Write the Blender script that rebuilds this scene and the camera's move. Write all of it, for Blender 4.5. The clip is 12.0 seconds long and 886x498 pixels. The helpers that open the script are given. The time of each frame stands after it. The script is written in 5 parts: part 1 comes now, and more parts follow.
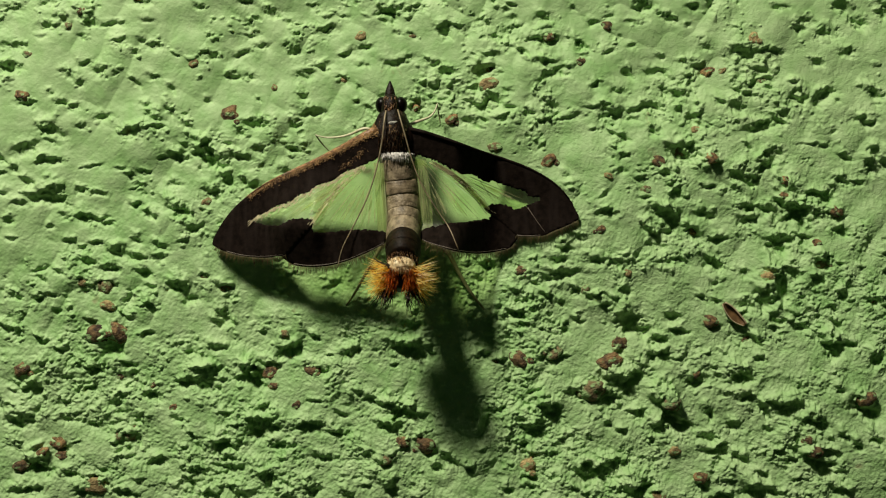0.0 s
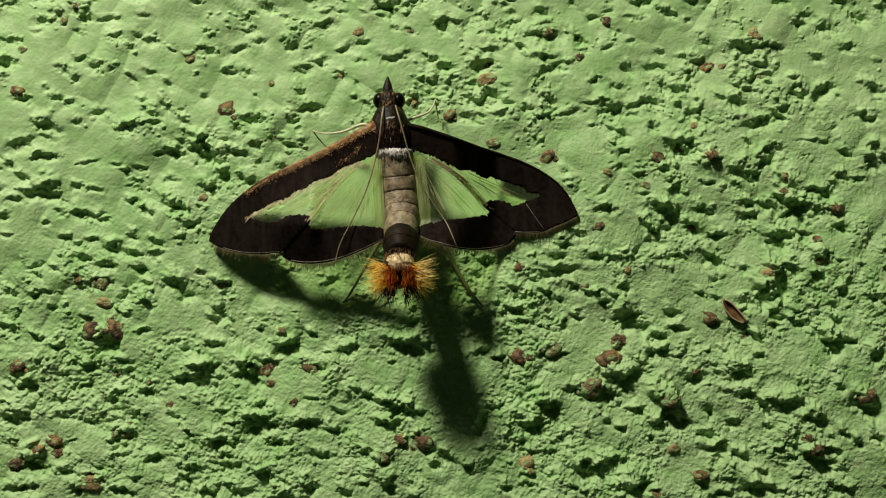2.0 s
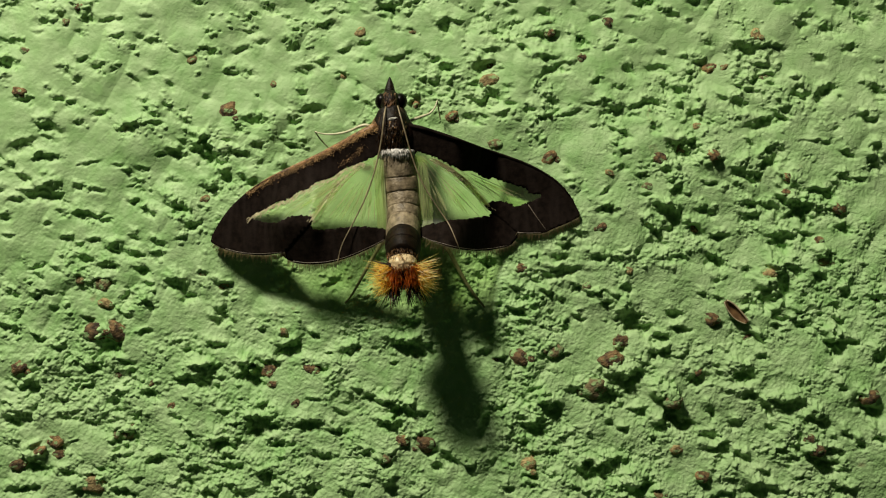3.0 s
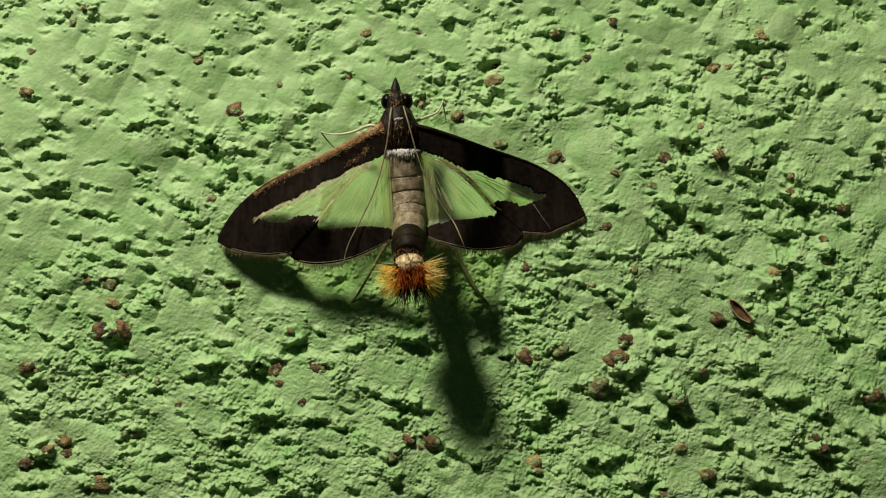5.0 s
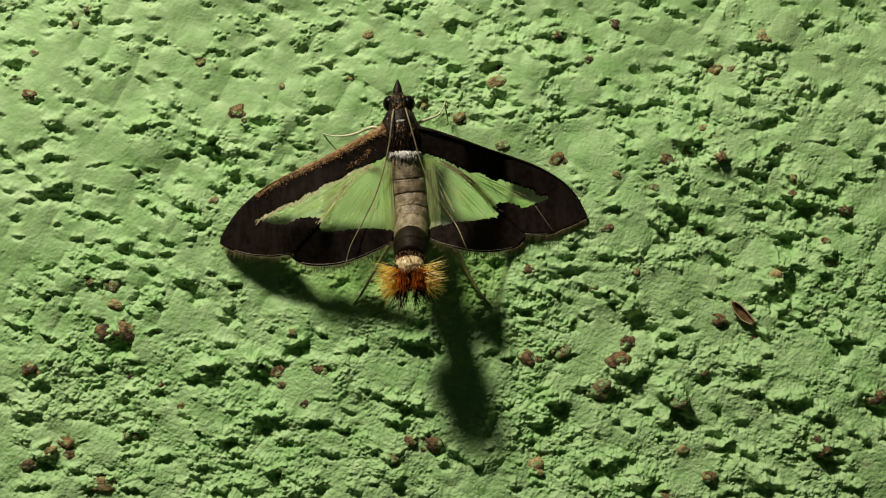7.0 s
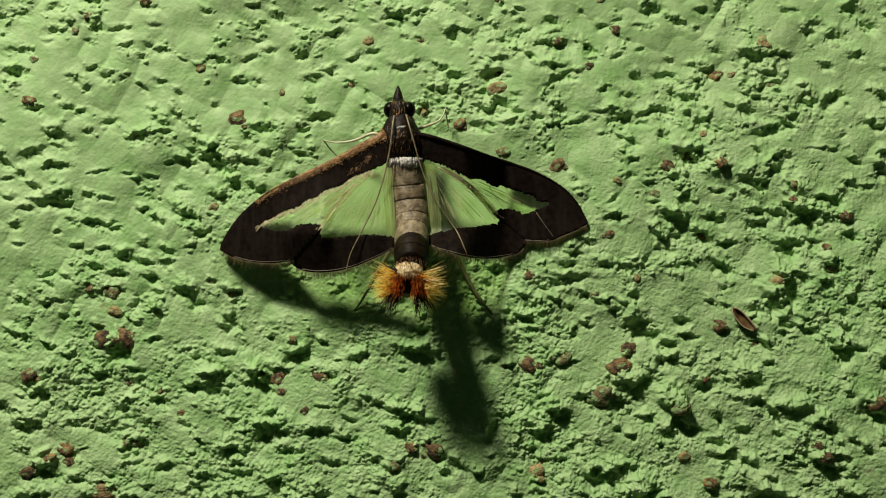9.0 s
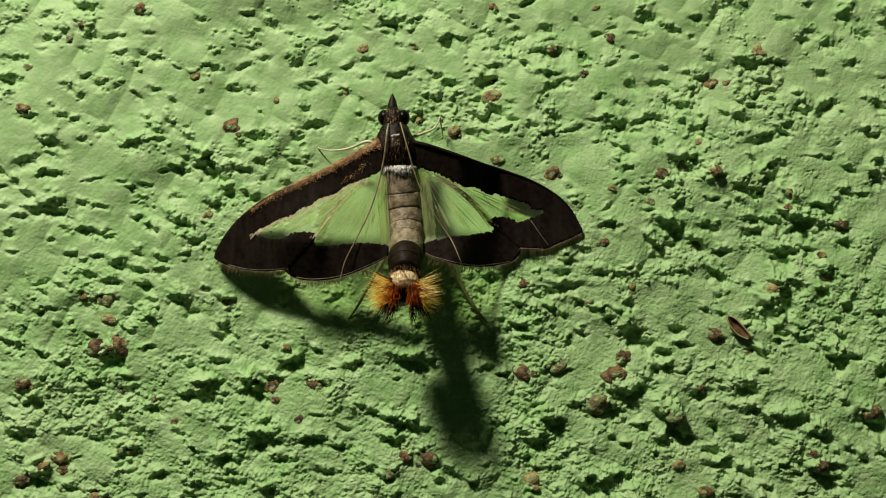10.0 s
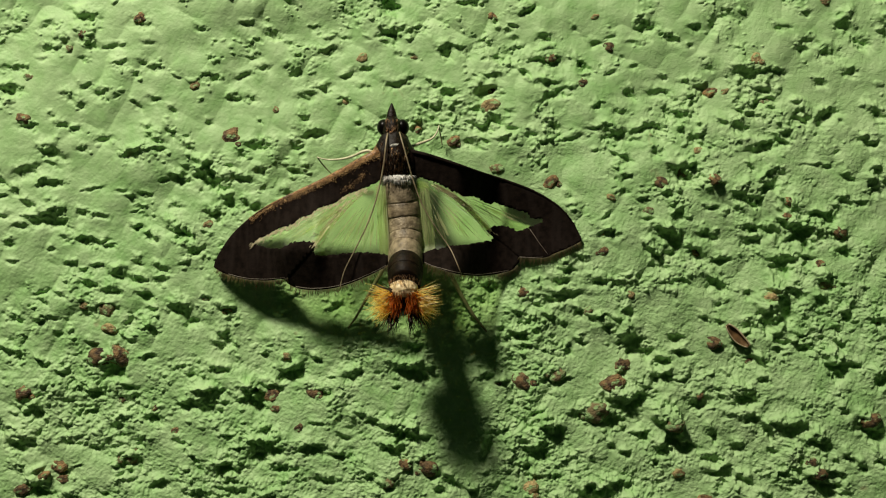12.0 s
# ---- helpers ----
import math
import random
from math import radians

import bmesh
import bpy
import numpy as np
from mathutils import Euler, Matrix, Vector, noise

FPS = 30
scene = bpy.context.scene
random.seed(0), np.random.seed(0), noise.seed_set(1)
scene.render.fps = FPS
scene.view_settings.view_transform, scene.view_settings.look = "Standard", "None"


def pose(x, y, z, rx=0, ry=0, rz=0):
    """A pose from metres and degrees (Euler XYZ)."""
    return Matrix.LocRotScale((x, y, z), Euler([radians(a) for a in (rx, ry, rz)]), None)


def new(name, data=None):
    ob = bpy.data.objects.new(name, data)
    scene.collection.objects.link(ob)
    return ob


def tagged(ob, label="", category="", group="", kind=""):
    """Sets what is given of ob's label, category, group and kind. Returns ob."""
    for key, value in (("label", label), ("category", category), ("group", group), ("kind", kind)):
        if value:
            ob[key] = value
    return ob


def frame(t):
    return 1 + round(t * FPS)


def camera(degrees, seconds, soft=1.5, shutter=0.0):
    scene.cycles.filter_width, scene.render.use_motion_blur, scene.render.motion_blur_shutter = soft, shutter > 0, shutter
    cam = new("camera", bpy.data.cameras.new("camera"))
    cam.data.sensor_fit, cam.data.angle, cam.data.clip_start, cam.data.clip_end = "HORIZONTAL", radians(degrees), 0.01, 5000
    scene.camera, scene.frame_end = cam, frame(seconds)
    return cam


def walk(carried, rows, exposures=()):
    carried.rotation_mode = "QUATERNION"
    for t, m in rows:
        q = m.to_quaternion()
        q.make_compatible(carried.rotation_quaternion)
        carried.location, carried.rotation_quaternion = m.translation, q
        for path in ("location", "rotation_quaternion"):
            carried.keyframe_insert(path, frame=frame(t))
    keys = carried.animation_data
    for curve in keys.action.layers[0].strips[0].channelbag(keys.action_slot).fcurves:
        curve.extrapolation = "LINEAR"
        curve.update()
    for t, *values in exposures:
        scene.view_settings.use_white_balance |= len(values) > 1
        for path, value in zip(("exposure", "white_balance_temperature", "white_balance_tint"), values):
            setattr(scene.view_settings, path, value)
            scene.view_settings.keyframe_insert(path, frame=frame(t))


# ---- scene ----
from mathutils.geometry import delaunay_2d_cdt

# A translucent-winged moth at rest on a rough green rendered wall at night, lit by one lamp high up to one side.
cam = camera(40, 12.0, soft=1.15)
PATH = [
    (0.0, pose(0.000278, -0.089871, 1.499960, 90.066, -0.068, -0.007)),
    (0.5, pose(0.000476, -0.089415, 1.500173, 89.976, -0.049, -0.018)),
    (1.0, pose(0.000568, -0.089203, 1.500102, 90.004, -0.044, 0.061)),
    (1.5, pose(0.000178, -0.089510, 1.499608, 90.095, -0.076, -0.069)),
    (2.0, pose(0.000338, -0.089355, 1.499714, 90.065, -0.065, -0.060)),
    (2.5, pose(0.000189, -0.089429, 1.500068, 90.036, -0.038, -0.116)),
    (3.0, pose(0.000151, -0.089300, 1.499644, 90.147, -0.060, -0.086)),
    (5.0, pose(-0.000178, -0.089680, 1.499804, 90.021, -0.000, -0.034)),
    (5.5, pose(-0.000024, -0.089500, 1.499950, 90.032, 0.000, -0.015)),
    (6.0, pose(-0.000047, -0.089382, 1.499539, 90.171, 0.006, -0.042)),
    (6.5, pose(-0.000152, -0.089563, 1.499510, 90.048, -0.016, -0.055)),
    (7.0, pose(-0.000017, -0.089712, 1.500024, 89.965, -0.008, 0.169)),
    (9.0, pose(-0.000234, -0.089579, 1.500059, 90.241, 0.022, 0.054)),
    (9.5, pose(-0.000314, -0.089467, 1.500387, 90.257, 0.028, -0.040)),
    (10.0, pose(0.000081, -0.089449, 1.500358, 90.430, 0.014, -0.001)),
    (10.5, pose(0.000329, -0.089323, 1.500636, 90.445, 0.051, 0.123)),
    (11.0, pose(0.000567, -0.089117, 1.500900, 90.439, 0.049, 0.273)),
    (11.5, pose(0.000366, -0.089403, 1.500771, 90.456, 0.069, 0.198)),
    (12.0, pose(0.000276, -0.089610, 1.501032, 90.415, 0.090, 0.095)),
]
walk(cam, PATH)

MM = 0.001      # plan is drawn in millimetres
Z0 = 1.5        # height of the plan's centre above the ground
REACH = 89.5    # distance from which the plan was taken, in millimetres

# ---- light: one lamp up and to one side, and a faint night sky ----
LIGHT_TURN, LIGHT_RISE, LIGHT_FAR = 23.0, 31.0, 0.24
lamp_data = bpy.data.lights.new("lamp", "POINT")
lamp_data.energy, lamp_data.shadow_soft_size, lamp_data.color = 3.13, 0.0155, (1.0, 0.93, 0.76)
lamp = new("lamp", lamp_data)
lamp.location = (
    -LIGHT_FAR * math.cos(radians(LIGHT_RISE)) * math.sin(radians(LIGHT_TURN)) - 0.004,
    -LIGHT_FAR * math.sin(radians(LIGHT_RISE)),
    Z0 + LIGHT_FAR * math.cos(radians(LIGHT_RISE)) * math.cos(radians(LIGHT_TURN)),
)
world = bpy.data.worlds.new("night")
world.use_nodes = True
scene.world = world
world.node_tree.nodes["Background"].inputs[0].default_value = (0.55, 0.85, 0.5, 1)
world.node_tree.nodes["Background"].inputs[1].default_value = 0.022


# ---- materials ----
def surface(name, low, high, scale, rough=0.6, bump=0.0, bump_scale=3000.0, detail=6.0, metallic=0.0, spread=0.35, specular=0.5, by_object=0.0):
    """A mottled surface: two colours mixed by noise, with fine relief."""
    m = bpy.data.materials.new(name)
    m.use_nodes = True
    n, l = m.node_tree.nodes, m.node_tree.links
    bsdf = n["Principled BSDF"]
    where = n.new("ShaderNodeTexCoord")
    grain = n.new("ShaderNodeTexNoise")
    grain.inputs["Scale"].default_value, grain.inputs["Detail"].default_value = scale, detail
    ramp = n.new("ShaderNodeValToRGB")
    ramp.color_ramp.elements[0].position, ramp.color_ramp.elements[1].position = 0.5 - spread / 2, 0.5 + spread / 2
    ramp.color_ramp.elements[0].color, ramp.color_ramp.elements[1].color = (*low, 1), (*high, 1)
    l.new(where.outputs["Object"], grain.inputs["Vector"])
    l.new(grain.outputs["Fac"], ramp.inputs["Fac"])
    colour = ramp.outputs["Color"]
    if by_object:
        info, tone, hue = n.new("ShaderNodeObjectInfo"), n.new("ShaderNodeMapRange"), n.new("ShaderNodeHueSaturation")
        tone.inputs["To Min"].default_value, tone.inputs["To Max"].default_value = 1 - by_object, 1 + by_object
        l.new(info.outputs["Random"], tone.inputs["Value"])
        l.new(tone.outputs["Result"], hue.inputs["Value"])
        l.new(colour, hue.inputs["Color"])
        colour = hue.outputs["Color"]
    l.new(colour, bsdf.inputs["Base Color"])
    bsdf.inputs["Roughness"].default_value, bsdf.inputs["Metallic"].default_value = rough, metallic
    bsdf.inputs["Specular IOR Level"].default_value = specular
    if bump:
        relief, push = n.new("ShaderNodeTexNoise"), n.new("ShaderNodeBump")
        relief.inputs["Scale"].default_value, relief.inputs["Detail"].default_value = bump_scale, 5
        push.inputs["Distance"].default_value, push.inputs["Strength"].default_value = bump * MM, 1
        l.new(where.outputs["Object"], relief.inputs["Vector"])
        l.new(relief.outputs["Fac"], push.inputs["Height"])
        l.new(push.outputs["Normal"], bsdf.inputs["Normal"])
    return m


def paint_material():
    """Matt green wall paint over sandy render: broad fading, fine mottling, a few rubbed brown specks."""
    m = surface("green_paint", (0.24, 0.455, 0.145), (0.395, 0.585, 0.27), 700, 0.62, 0.06, 11000, specular=0.5)
    n, l = m.node_tree.nodes, m.node_tree.links
    bsdf = n["Principled BSDF"]
    first = bsdf.inputs["Base Color"].links[0].from_socket
    where = n["Texture Coordinate"]
    # the sandy grain is smoother where the paint lies thicker, high up on one side
    along, thick, worn = n.new("ShaderNodeVectorMath"), n.new("ShaderNodeMapRange"), n.new("ShaderNodeMath")
    along.operation, worn.operation = "DOT_PRODUCT", "MULTIPLY"
    along.inputs[1].default_value = (14, 0, -18)
    thick.inputs["From Min"].default_value, thick.inputs["From Max"].default_value = -27.4, -26.6
    thick.inputs["To Min"].default_value, thick.inputs["To Max"].default_value = 0.35, 1.0
    push = n["Bump"]
    l.new(where.outputs["Object"], along.inputs[0])
    l.new(along.outputs["Value"], thick.inputs["Value"])
    l.new(push.inputs["Height"].links[0].from_socket, worn.inputs[0])
    l.new(thick.outputs["Result"], worn.inputs[1])
    l.new(worn.outputs["Value"], push.inputs["Height"])
    broad, specks, cut, mix_a, mix_b, fade = (
        n.new("ShaderNodeTexNoise"), n.new("ShaderNodeTexNoise"), n.new("ShaderNodeValToRGB"),
        n.new("ShaderNodeMix"), n.new("ShaderNodeMix"), n.new("ShaderNodeValToRGB"))
    broad.inputs["Scale"].default_value, broad.inputs["Detail"].default_value = 60, 3
    specks.inputs["Scale"].default_value, specks.inputs["Detail"].default_value = 420, 3
    fade.color_ramp.elements[0].position, fade.color_ramp.elements[1].position = 0.35, 0.7
    fade.color_ramp.elements[0].color, fade.color_ramp.elements[1].color = (0, 0, 0, 1), (0.5, 0.5, 0.5, 1)
    cut.color_ramp.elements[0].position, cut.color_ramp.elements[1].position = 0.70, 0.76
    cut.color_ramp.elements[0].color, cut.color_ramp.elements[1].color = (0, 0, 0, 1), (0.7, 0.7, 0.7, 1)
    mix_a.data_type = mix_b.data_type = "RGBA"
    for node in (broad, specks):
        l.new(where.outputs["Object"], node.inputs["Vector"])
    l.new(broad.outputs["Fac"], fade.inputs["Fac"])
    l.new(fade.outputs["Color"], mix_a.inputs[0])
    l.new(first, mix_a.inputs[6])
    mix_a.inputs[7].default_value = (0.41, 0.57, 0.28, 1)
    l.new(specks.outputs["Fac"], cut.inputs["Fac"])
    l.new(cut.outputs["Color"], mix_b.inputs[0])
    l.new(mix_a.outputs[2], mix_b.inputs[6])
    mix_b.inputs[7].default_value = (0.24, 0.21, 0.10, 1)
    l.new(mix_b.outputs[2], bsdf.inputs["Base Color"])
    return m


def daubed(m, share):
    """Wall paint left on part of a grain."""
    n, l = m.node_tree.nodes, m.node_tree.links
    bsdf = n["Principled BSDF"]
    first = bsdf.inputs["Base Color"].links[0].from_socket
    info, shift, patch, cut, mix = n.new("ShaderNodeObjectInfo"), n.new("ShaderNodeVectorMath"), n.new("ShaderNodeTexNoise"), n.new("ShaderNodeMapRange"), n.new("ShaderNodeMix")
    shift.operation = "MULTIPLY_ADD"
    patch.inputs["Scale"].default_value, patch.inputs["Detail"].default_value = 2.2, 4
    shift.inputs[1].default_value = (1, 1, 1)
    cut.inputs["From Min"].default_value, cut.inputs["From Max"].default_value = 0.62 - 0.3 * share, 0.68 - 0.3 * share
    mix.data_type = "RGBA"
    mix.inputs[7].default_value = (0.30, 0.48, 0.19, 1)
    l.new(n["Texture Coordinate"].outputs["Object"], shift.inputs[0])
    l.new(info.outputs["Location"], shift.inputs[2])
    l.new(shift.outputs[0], patch.inputs["Vector"])
    l.new(patch.outputs["Fac"], cut.inputs["Value"])
    l.new(cut.outputs["Result"], mix.inputs[0])
    l.new(first, mix.inputs[6])
    l.new(mix.outputs[2], bsdf.inputs["Base Color"])


def streaked(m, pale):
    """Adds faint pale rays down a dark wing."""
    n, l = m.node_tree.nodes, m.node_tree.links
    bsdf = n["Principled BSDF"]
    first = bsdf.inputs["Base Color"].links[0].from_socket
    stretch, ray, ramp, mix = n.new("ShaderNodeMapping"), n.new("ShaderNodeTexNoise"), n.new("ShaderNodeMapRange"), n.new("ShaderNodeMix")
    stretch.inputs["Scale"].default_value = (1500, 1500, 160)
    ray.inputs["Scale"].default_value, ray.inputs["Detail"].default_value = 1, 2
    ramp.inputs["From Min"].default_value, ramp.inputs["From Max"].default_value = 0.5, 0.75
    mix.data_type = "RGBA"
    mix.inputs[7].default_value = (*pale, 1)
    l.new(n["Texture Coordinate"].outputs["Object"], stretch.inputs["Vector"])
    l.new(stretch.outputs["Vector"], ray.inputs["Vector"])
    l.new(ray.outputs["Fac"], ramp.inputs["Value"])
    l.new(ramp.outputs["Result"], mix.inputs[0])
    l.new(first, mix.inputs[6])
    l.new(mix.outputs[2], bsdf.inputs["Base Color"])


def hair_material(name, low, high):
    """Fine hair that lets some light through."""
    m = surface(name, low, high, 1500, 0.35)
    n, l = m.node_tree.nodes, m.node_tree.links
    bsdf = n["Principled BSDF"]
    back, mix = n.new("ShaderNodeBsdfTranslucent"), n.new("ShaderNodeMixShader")
    l.new(bsdf.inputs["Base Color"].links[0].from_socket, back.inputs["Color"])
    mix.inputs[0].default_value = 0.72
    l.new(bsdf.outputs[0], mix.inputs[1])
    l.new(back.outputs[0], mix.inputs[2])
    l.new(mix.outputs[0], n["Material Output"].inputs["Surface"])
    return m


def membrane_material(name, tint, clear):
    """Thin pearly wing skin: part clear, part milky, with faint streaks."""
    m = bpy.data.materials.new(name)
    m.use_nodes = True
    n, l = m.node_tree.nodes, m.node_tree.links
    n.remove(n["Principled BSDF"])
    end = n["Material Output"]
    where, streak, stretch, ramp = n.new("ShaderNodeTexCoord"), n.new("ShaderNodeTexNoise"), n.new("ShaderNodeMapping"), n.new("ShaderNodeMapRange")
    stretch.inputs["Scale"].default_value = (900, 900, 200)
    streak.inputs["Scale"].default_value, streak.inputs["Detail"].default_value = 1, 3
    ramp.inputs["From Min"].default_value, ramp.inputs["From Max"].default_value = 0.35, 0.7
    ramp.inputs["To Min"].default_value, ramp.inputs["To Max"].default_value = 0.6 * (1 - clear), 1.7 * (1 - clear)
    see, milk, back, gloss = n.new("ShaderNodeBsdfTransparent"), n.new("ShaderNodeBsdfDiffuse"), n.new("ShaderNodeBsdfTranslucent"), n.new("ShaderNodeBsdfGlossy")
    see.inputs["Color"].default_value = (0.93, 1.0, 0.78, 1)
    milk.inputs["Color"].default_value = back.inputs["Color"].default_value = (*tint, 1)
    gloss.inputs["Roughness"].default_value = 0.45
    a, b, c = n.new("ShaderNodeMixShader"), n.new("ShaderNodeMixShader"), n.new("ShaderNodeMixShader")
    a.inputs[0].default_value, c.inputs[0].default_value = 0.6, 0.04
    l.new(where.outputs["Object"], stretch.inputs["Vector"])
    l.new(stretch.outputs["Vector"], streak.inputs["Vector"])
    l.new(streak.outputs["Fac"], ramp.inputs["Value"])
    l.new(milk.outputs[0], a.inputs[1])
    l.new(back.outputs[0], a.inputs[2])
    l.new(ramp.outputs["Result"], b.inputs[0])
    l.new(see.outputs[0], b.inputs[1])
    l.new(a.outputs[0], b.inputs[2])
    l.new(b.outputs[0], c.inputs[1])
    l.new(gloss.outputs[0], c.inputs[2])
    l.new(c.outputs[0], end.inputs["Surface"])
    return m


PAINT = paint_material()
RUST = surface("rust_grit", (0.04, 0.020, 0.008), (0.38, 0.235, 0.095), 3, 0.7, 0.2, 12, spread=0.32, by_object=0.35)
TAN = surface("tan_grit", (0.16, 0.115, 0.045), (0.52, 0.40, 0.18), 4, 0.85, 0.18, 12, by_object=0.25)
MIXED = surface("paint_daubed_grit", (0.22, 0.17, 0.08), (0.33, 0.52, 0.21), 3, 0.85, 0.2, 12, spread=0.12, by_object=0.15)
daubed(RUST, 0.2)
daubed(TAN, 0.2)
RIM = surface("husk_rim", (0.30, 0.24, 0.14), (0.55, 0.47, 0.30), 2200, 0.5)
HUSK = surface("husk", (0.06, 0.032, 0.013), (0.21, 0.12, 0.05), 1800, 0.45, 0.03, 6000)
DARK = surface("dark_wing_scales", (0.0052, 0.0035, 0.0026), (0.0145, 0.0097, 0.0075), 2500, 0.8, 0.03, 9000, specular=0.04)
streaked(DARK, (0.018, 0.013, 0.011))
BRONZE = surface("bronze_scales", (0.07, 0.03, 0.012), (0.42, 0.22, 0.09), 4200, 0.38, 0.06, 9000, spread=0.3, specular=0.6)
# gold colour carries the glints and sheen of the lit scales
FLAKE = surface("gold_glint", (0.06, 0.025, 0.01), (0.78, 0.48, 0.21), 3000, 0.32, metallic=0.4, spread=0.4)
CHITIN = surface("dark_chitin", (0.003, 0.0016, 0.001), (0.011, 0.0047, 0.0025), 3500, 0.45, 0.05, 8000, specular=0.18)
GLOSS = surface("glossy_brown_hair", (0.008, 0.004, 0.002), (0.07, 0.034, 0.015), 3000, 0.25, specular=0.7)
EYE = surface("eye", (0.0015, 0.001, 0.001), (0.004, 0.003, 0.0025), 4000, 0.3, 0.01, 9000, specular=0.1)
PALE = surface("pale_scales", (0.10, 0.075, 0.043), (0.34, 0.27, 0.175), 2300, 0.5, 0.07, 6000)
TAWNY = surface("tawny_scales", (0.08, 0.058, 0.033), (0.34, 0.275, 0.18), 1700, 0.5, 0.05, 7000)
DUN = surface("dun_scales", (0.07, 0.05, 0.028), (0.27, 0.21, 0.13), 2000, 0.5, 0.05, 7000)
RING = surface("dark_ring_scales", (0.0025, 0.0013, 0.0008), (0.016, 0.008, 0.0036), 2600, 0.55, 0.03, 9000, specular=0.14)
SILVER = surface("silver_scales", (0.4, 0.37, 0.33), (0.85, 0.83, 0.8), 4000, 0.3, 0.05, 8000)
CREAM = surface("cream_scales", (0.50, 0.30, 0.10), (0.92, 0.78, 0.50), 3000, 0.4, 0.05, 8000)
ORANGE = hair_material("orange_hair", (0.70, 0.22, 0.015), (1.0, 0.6, 0.12))
EMBER = hair_material("ember_hair", (0.26, 0.05, 0.006), (0.92, 0.33, 0.04))
AMBER = hair_material("amber_hair", (1.0, 0.44, 0.04), (1.0, 0.74, 0.16))
YELLOW = hair_material("yellow_hair", (1.0, 0.72, 0.16), (1.0, 0.93, 0.46))
SOOT = surface("dark_hair", (0.012, 0.008, 0.005), (0.06, 0.035, 0.018), 1500, 0.5)
FRINGE = hair_material("fringe_hair", (0.12, 0.10, 0.045), (0.5, 0.43, 0.24))
LINE = surface("margin_scales", (0.16, 0.13, 0.10), (0.34, 0.29, 0.23), 2000, 0.45)
FEELER = surface("antenna", (0.14, 0.105, 0.06), (0.36, 0.29, 0.18), 2000, 0.45)
LEG_PALE = surface("pale_leg", (0.46, 0.43, 0.27), (0.72, 0.69, 0.48), 2500, 0.45)
LEG_OLIVE = surface("olive_leg", (0.12, 0.125, 0.05), (0.27, 0.26, 0.13), 2500, 0.5)
VEIN = surface("wing_vein", (0.19, 0.20, 0.08), (0.34, 0.33, 0.16), 2500, 0.5)
OLIVE = surface("olive_scales", (0.09, 0.09, 0.035), (0.24, 0.21, 0.10), 2500, 0.5)
FAWN = surface("fawn_scales", (0.38, 0.33, 0.19), (0.68, 0.60, 0.38), 2500, 0.5)
VEIL = membrane_material("milky_membrane", (0.66, 0.68, 0.44), 0.4)
VEIN_SKIN = membrane_material("vein_skin", (0.70, 0.74, 0.42), 0.58)
BROWN_RAY = membrane_material("brown_ray", (0.34, 0.30, 0.13), 0.40)
RAY = membrane_material("milky_ray", (0.86, 0.82, 0.52), 0.66)
SKIN = membrane_material("wing_membrane", (0.74, 0.88, 0.46), 0.955)


# ---- shapes ----
def part(name, bm, material, parent, label="", smooth=True):
    """Links a bmesh as one mesh object under a thing or a part."""
    data = bpy.data.meshes.new(name)
    bm.to_mesh(data)
    bm.free()
    data.materials.append(material)
    if smooth:
        data.polygons.foreach_set("use_smooth", [True] * len(data.polygons))
    ob = new(name, data)
    ob.parent = parent
    return tagged(ob, label)


def curve_through(points, count):
    """Points at even steps of a smooth line through the given ones, as tuples of any length."""
    p = np.array(points, float)
    p = np.vstack([2 * p[0] - p[1], p, 2 * p[-1] - p[-2]])
    out = []
    for i in range(1, len(p) - 2):
        a, b, c, d = p[i - 1 : i + 3]
        for s in np.linspace(0, 1, 24, endpoint=False):
            out.append(0.5 * (2 * b + (c - a) * s + (2 * a - 5 * b + 4 * c - d) * s**2 + (3 * b - a - 3 * c + d) * s**3))
    out = np.array(out + [p[-2]])
    far = np.concatenate([[0], np.cumsum(np.linalg.norm(np.diff(out[:, :2], axis=0), axis=1))])
    want = np.linspace(0, far[-1], count)
    return np.stack([np.interp(want, far, out[:, k]) for k in range(p.shape[1])], 1)


def tube(bm, points, radii, sides=8):
    """A closed tapering tube along points."""
    points = [Vector(p) for p in points]
    rings = []
    for i, p in enumerate(points):
        ahead = (points[min(i + 1, len(points) - 1)] - points[max(i - 1, 0)]).normalized()
        side = ahead.cross(Vector((0, 1, 0)))
        side = side.normalized() if side.length > 0.05 else ahead.cross(Vector((1, 0, 0))).normalized()
        up = side.cross(ahead)
        rings.append([bm.verts.new(p + radii[i] * (math.cos(a) * side + math.sin(a) * up)) for a in (math.tau * k / sides for k in range(sides))])
    for a, b in zip(rings, rings[1:]):
        for k in range(sides):
            bm.faces.new((a[k], a[(k + 1) % sides], b[(k + 1) % sides], b[k]))
    bm.faces.new(rings[0][::-1])
    bm.faces.new(rings[-1])


def spike(bm, root, tip, width, sag=0.0, sides=3):
    """A fine hair from root to tip, bowed by sag along the wall's inward way."""
    mid = (root + tip) / 2 + Vector((0, sag, 0))
    tube(bm, [root, (root + mid) / 2 + Vector((0, sag / 4, 0)), mid, tip], [width, width * 0.95, width * 0.8, width * 0.15], sides)


